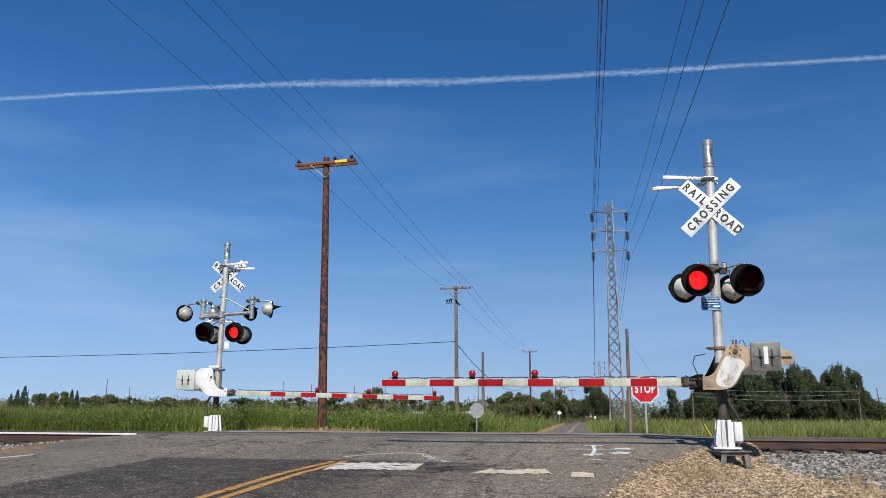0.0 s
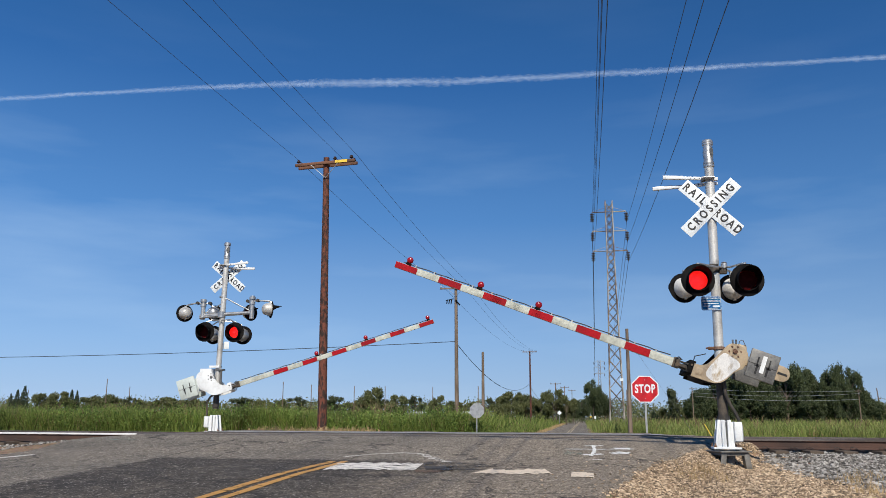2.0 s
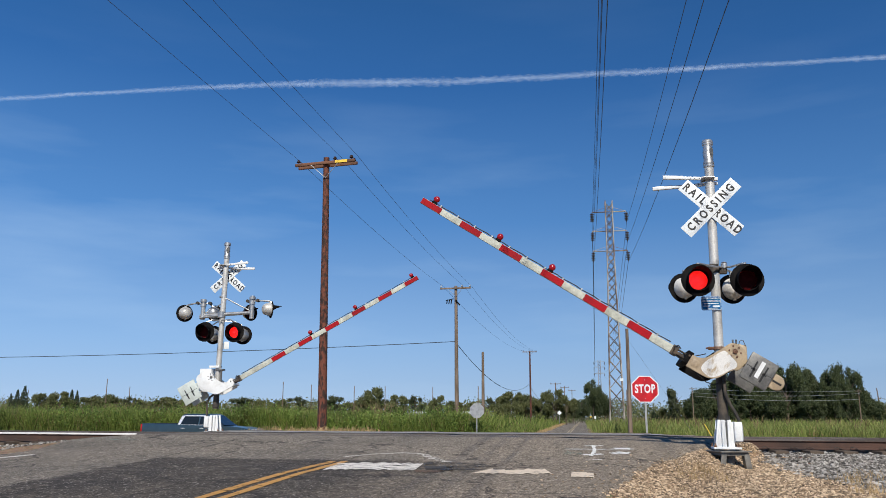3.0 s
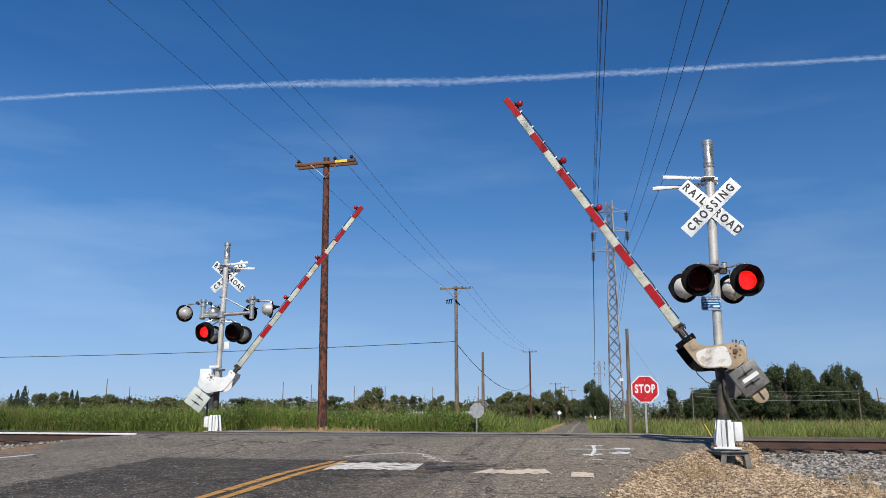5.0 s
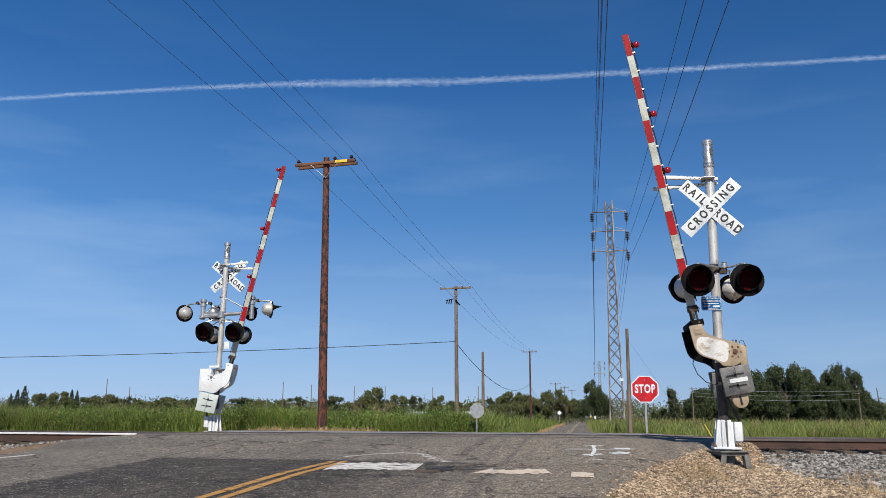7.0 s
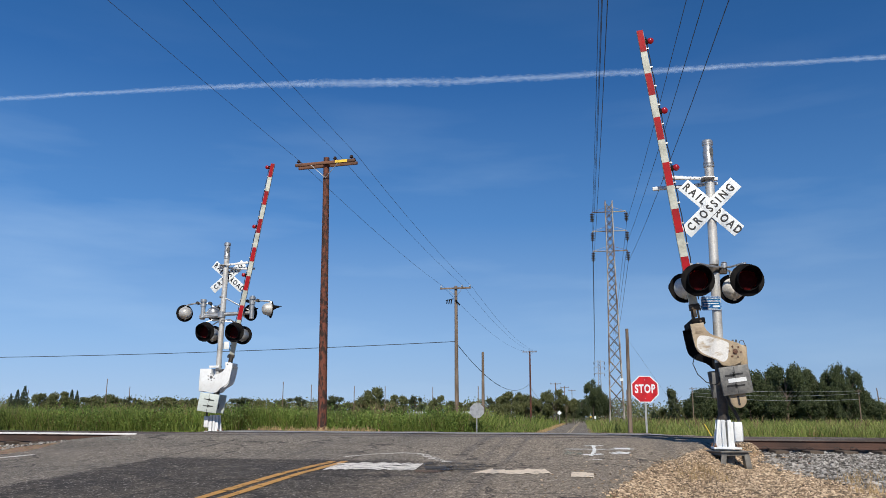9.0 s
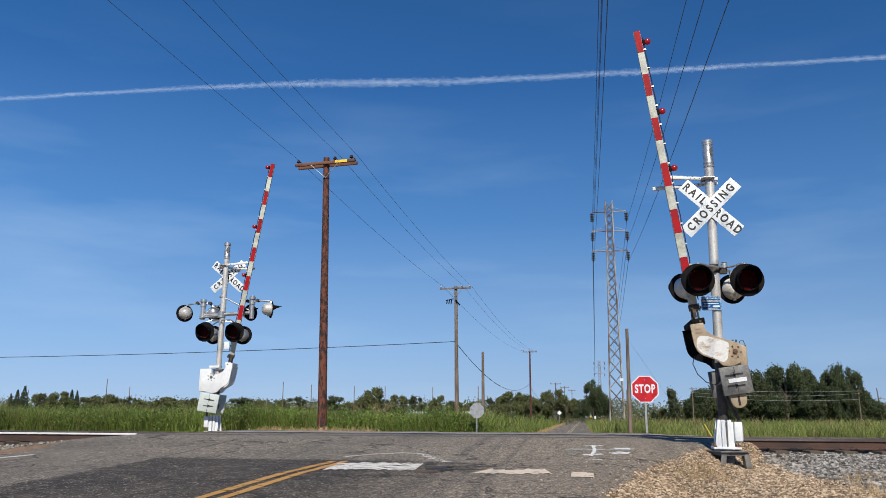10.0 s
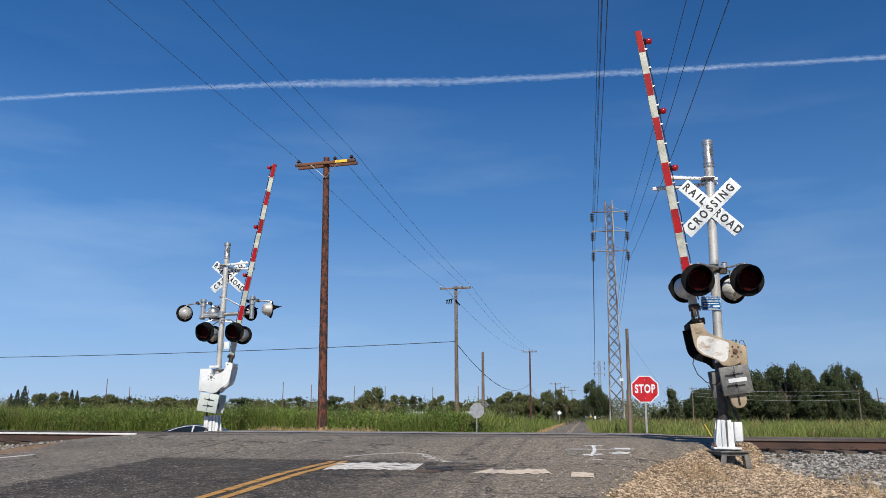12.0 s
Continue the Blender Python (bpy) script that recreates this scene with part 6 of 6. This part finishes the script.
def sedan_car(m):
    t = thing("sedan", m, "dark navy four-door sedan with bright window trim", "car")
    body = [(-2.4, 0.45), (-1.85, 0.35), (-1.75, 0.55), (-1.42, 0.68), (-1.08, 0.55), (-0.98, 0.3), (1.05, 0.3), (1.15, 0.55), (1.48, 0.68), (1.8, 0.55), (1.9, 0.32), (2.4, 0.4), (2.42, 0.60), (2.25, 0.70), (1.3, 0.90), (-1.6, 0.98), (-2.3, 0.92), (-2.43, 0.78)]
    part("body", Shape().prism(body, -0.91, 0.91, bevel=0.06), paint_sedan, t, "dark navy painted body")
    roof = [(-2.0, 0.97), (-1.6, 1.09), (-1.1, 1.235), (-0.6, 1.325), (-0.1, 1.355), (0.3, 1.335), (0.7, 1.235), (1.05, 1.10), (1.4, 0.95)]
    shell = Shape()
    rings = []
    for x, h in roof:
        f = (h - 0.95) / 0.405
        rings.append([shell.bm.verts.new(v) for v in ((x, -0.84, 0.93), (x, -0.84 + 0.2 * f, 0.95 + (h - 0.95) * 0.86), (x, -0.5, h), (x, 0.5, h), (x, 0.84 - 0.2 * f, 0.95 + (h - 0.95) * 0.86), (x, 0.84, 0.93))])
    for p, q in zip(rings, rings[1:]):
        for k in range(5):
            shell.bm.faces.new((p[k], p[k + 1], q[k + 1], q[k]))
    part("cabin", shell, paint_sedan, t)
    side_glass(t, [(-1.42, 1.02), (-0.2, 1.0), (-0.2, 1.27), (-0.6, 1.25), (-1.05, 1.15)], 0.86, 0.66, 0.95, 1.30, tinted)
    side_glass(t, [(-0.12, 1.0), (0.98, 1.0), (0.66, 1.14), (0.28, 1.255), (-0.12, 1.275)], 0.86, 0.66, 0.95, 1.30, tinted)
    side_glass(t, [(-1.56, 1.02), (-1.44, 1.02), (-1.06, 1.155), (-0.6, 1.26), (-0.1, 1.285), (0.3, 1.265), (0.7, 1.145), (1.02, 1.0), (1.08, 1.0), (0.72, 1.17), (0.3, 1.295), (-0.1, 1.315), (-0.62, 1.29), (-1.1, 1.18)], 0.86, 0.66, 0.95, 1.30, chrome, "window_trim", 0.016, "bright trim round the windows")
    side_glass(t, [(-0.2, 1.0), (-0.12, 1.0), (-0.12, 1.28), (-0.2, 1.28)], 0.86, 0.66, 0.95, 1.30, chrome, "door_pillar", 0.016)
    part("windscreen", Shape().prism([(1.32, 0.985), (0.36, 1.325), (0.38, 1.335), (1.35, 0.995)], -0.62, 0.62), tinted, t)
    part("rear_window", Shape().prism([(-1.85, 1.02), (-0.72, 1.31), (-0.74, 1.325), (-1.88, 1.03)], -0.58, 0.58), tinted, t)
    for s in (-1, 1):
        part("mirror", Shape().box((0.86, s * 0.96, 1.06), (0.12, 0.16, 0.13), bevel=0.03), paint_sedan, t)
        part("tail_lamp", Shape().box((-2.38, s * 0.72, 0.8), (0.1, 0.34, 0.12), bevel=0.03), tail_red, t)
        part("headlamp", Shape().box((2.3, s * 0.7, 0.68), (0.2, 0.36, 0.11), bevel=0.03), lamp_clear, t)
        for x in (-1.42, 1.48):
            wheel(t, x, s * 0.8, 0.33)
    return t


truck = pickup_truck(pose(-90, 40.0, LOW))
sedan = sedan_car(pose(-280, 40.0, LOW))


# ---------------------------------------------------------------- contrail
def contrail():
    """A long ribbon of thin vapour, high and far off, lit by the sun."""
    course = [(-3000, 636), (-1125, 616), (-818, 613), (-531, 606), (-400, 600), (-273, 588), (39, 583), (510, 579), (2600, 548)]
    n, k = 260, 6
    verts, faces, uv = [], [], []
    for i in range(n + 1):
        x = -2600 + 4600 * i / n
        z = sum(table(course, x + d) for d in (-120, -60, 0, 60, 120)) / 5 + 1.5 * noise.noise((x * 0.012, 0, 0))
        half = 8.0 + 3 * noise.noise((x * 0.004, 5, 0)) + 5.5 * math.exp(-((x + 300) / 330) ** 2)
        for j in range(k + 1):
            g = j / k * 2 - 1
            verts.append(Vector((x, 1300, z + half * g)))
            uv.append((x / 16, g * 1.4))
    for i in range(n):
        for j in range(k):
            a = i * (k + 1) + j
            faces.append((a, a + 1, a + k + 2, a + k + 1))
    data = bpy.data.meshes.new("contrail")
    data.from_pydata([tuple(v) for v in verts], [], faces)
    layer = data.uv_layers.new(name="trail")
    for loop in data.loops:
        layer.data[loop.index].uv = uv[loop.vertex_index]
    m, nodes, links, bsdf = bare("thin white vapour")
    co = nodes.new("ShaderNodeTexCoord").outputs["UV"]
    xyz = nodes.new("ShaderNodeSeparateXYZ")
    links.new(co, xyz.inputs["Vector"])
    puff = noise_node(nodes, links, co, 1.5, 8, 0.7)
    wide = noise_node(nodes, links, co, 0.12, 2, 0.5)
    edge = nodes.new("ShaderNodeMath")
    edge.operation = "ABSOLUTE"
    links.new(xyz.outputs["Y"], edge.inputs[0])
    body = nodes.new("ShaderNodeMath")
    body.operation = "MULTIPLY_ADD"
    links.new(puff, body.inputs[0])
    body.inputs[1].default_value = 2.4
    body.inputs[2].default_value = -0.82
    less = nodes.new("ShaderNodeMath")
    less.operation = "SUBTRACT"
    links.new(body.outputs[0], less.inputs[0])
    links.new(edge.outputs[0], less.inputs[1])
    streaky = ranged(nodes, links, wide, 0.35, 0.65, 0.75, 1.15)
    thick_ = blend(nodes, links, 1.0, ranged(nodes, links, less.outputs[0], -0.55, 0.6, 0.0, 0.27), streaky, "MULTIPLY")
    links.new(thick_, bsdf.inputs["Alpha"])
    bsdf.inputs["Base Color"].default_value = (0.74, 0.86, 1.0, 1)
    bsdf.inputs["Roughness"].default_value = 1.0
    bsdf.inputs["Specular IOR Level"].default_value = 0.0
    return tagged(part("contrail", data, m), "thin white aircraft contrail across the blue sky", "contrail", kind="structure")


contrail()


# ---------------------------------------------------------------- motion

def flash(lens, spells):
    """Keys a lens so that its diodes face out during the spells."""
    rows = [(0.0, 1 if spells[0][0] <= 0 else 0)]
    marks = sorted({t for a, b in spells for t in (a, b) if t > 0})
    state = rows[0][1]
    turn = [(0.0, 180.0 * state)]
    for t in marks:
        a, b = 180.0 * state, 180.0 * (1 - state)
        f0 = round(t * FPS) / FPS
        turn += [(f0 - 1 / FPS, a), (f0, a + (b - a) * 0.33), (f0 + 1 / FPS, a + (b - a) * 0.67), (f0 + 2 / FPS, b)]
        state = 1 - state
    turn.append((12.0, 180.0 * state))
    frames, out = set(), []
    for t, a in turn:
        if frame(t) not in frames:
            frames.add(frame(t))
            out.append((t, pose(0, 0, -0.012, 0, a, 0)))
    walk(lens, out)


NEAR_UP = [(0.0, 0), (0.35, 0), (0.5, 1.05), (1.0, 8.1), (1.5, 14.45), (2.0, 20.55), (2.5, 26.7), (3.0, 32.75), (3.5, 38.65), (4.0, 44.55), (4.5, 50.4), (5.0, 56.3), (5.5, 62.2), (6.0, 68.0), (6.5, 73.6), (7.0, 80.0), (7.2, 82.4), (7.4, 82.9), (7.8, 82.1), (8.3, 82.5), (9.0, 82.6), (9.5, 82.3), (10.0, 82.05), (10.5, 82.15), (11.0, 82.3), (12.0, 82.3)]
FAR_UP = [(0.0, 0), (0.4, 0), (0.5, 0.6), (0.6, 2.1), (1.0, 7.2), (1.5, 13.4), (2.0, 19.2), (2.5, 25.2), (3.0, 31.1), (3.5, 37.1), (4.0, 43.1), (4.5, 49.1), (5.0, 55.1), (5.5, 61.1), (6.0, 66.95), (6.5, 72.85), (7.0, 79.1), (7.2, 81.8), (7.4, 82.6), (7.8, 81.9), (8.3, 82.2), (9.5, 82.2), (12.0, 81.7)]
SWAPS = [0.35, 0.87, 1.40, 1.92, 2.35, 2.93, 3.47, 4.0, 4.53, 5.05, 5.6, 6.13]


def drive(car, x, at, speed, until=12.0):
    """Keys a car along the highway so that it is at x at that time."""
    times = [0.25 * k for k in range(44)] + [11.0 + 0.1 * k for k in range(11)]
    rows = []
    for t in times:
        px = x + speed * (t - at)
        rows.append((t, pose(px, 40.0, high_z(px))))
    walk(car, rows)


def motions():
    drive(truck, -25.6, 2.8, 28.8)
    drive(sedan, -27.7, 11.7, 26.1)
    px, py, pz = 0.182, 0.0, 1.669
    walk(near_arm, [(t, pose(px, py, pz, 0, a, 0)) for t, a in NEAR_UP])
    px, py, pz = -0.071, 0.0, 1.414
    walk(far_arm, [(t, pose(px, py, pz, 0, -a, 7.4)) for t, a in FAR_UP])
    first = [(0.0, SWAPS[0])] + [(SWAPS[k], SWAPS[k + 1]) for k in range(1, 11, 2)] + [(SWAPS[11], 6.4)]
    second = [(SWAPS[k], SWAPS[k + 1]) for k in range(0, 12, 2)]
    flash(near_left, first)
    flash(near_right, second)
    flash(far_right, first)
    flash(far_left, second)


motions()
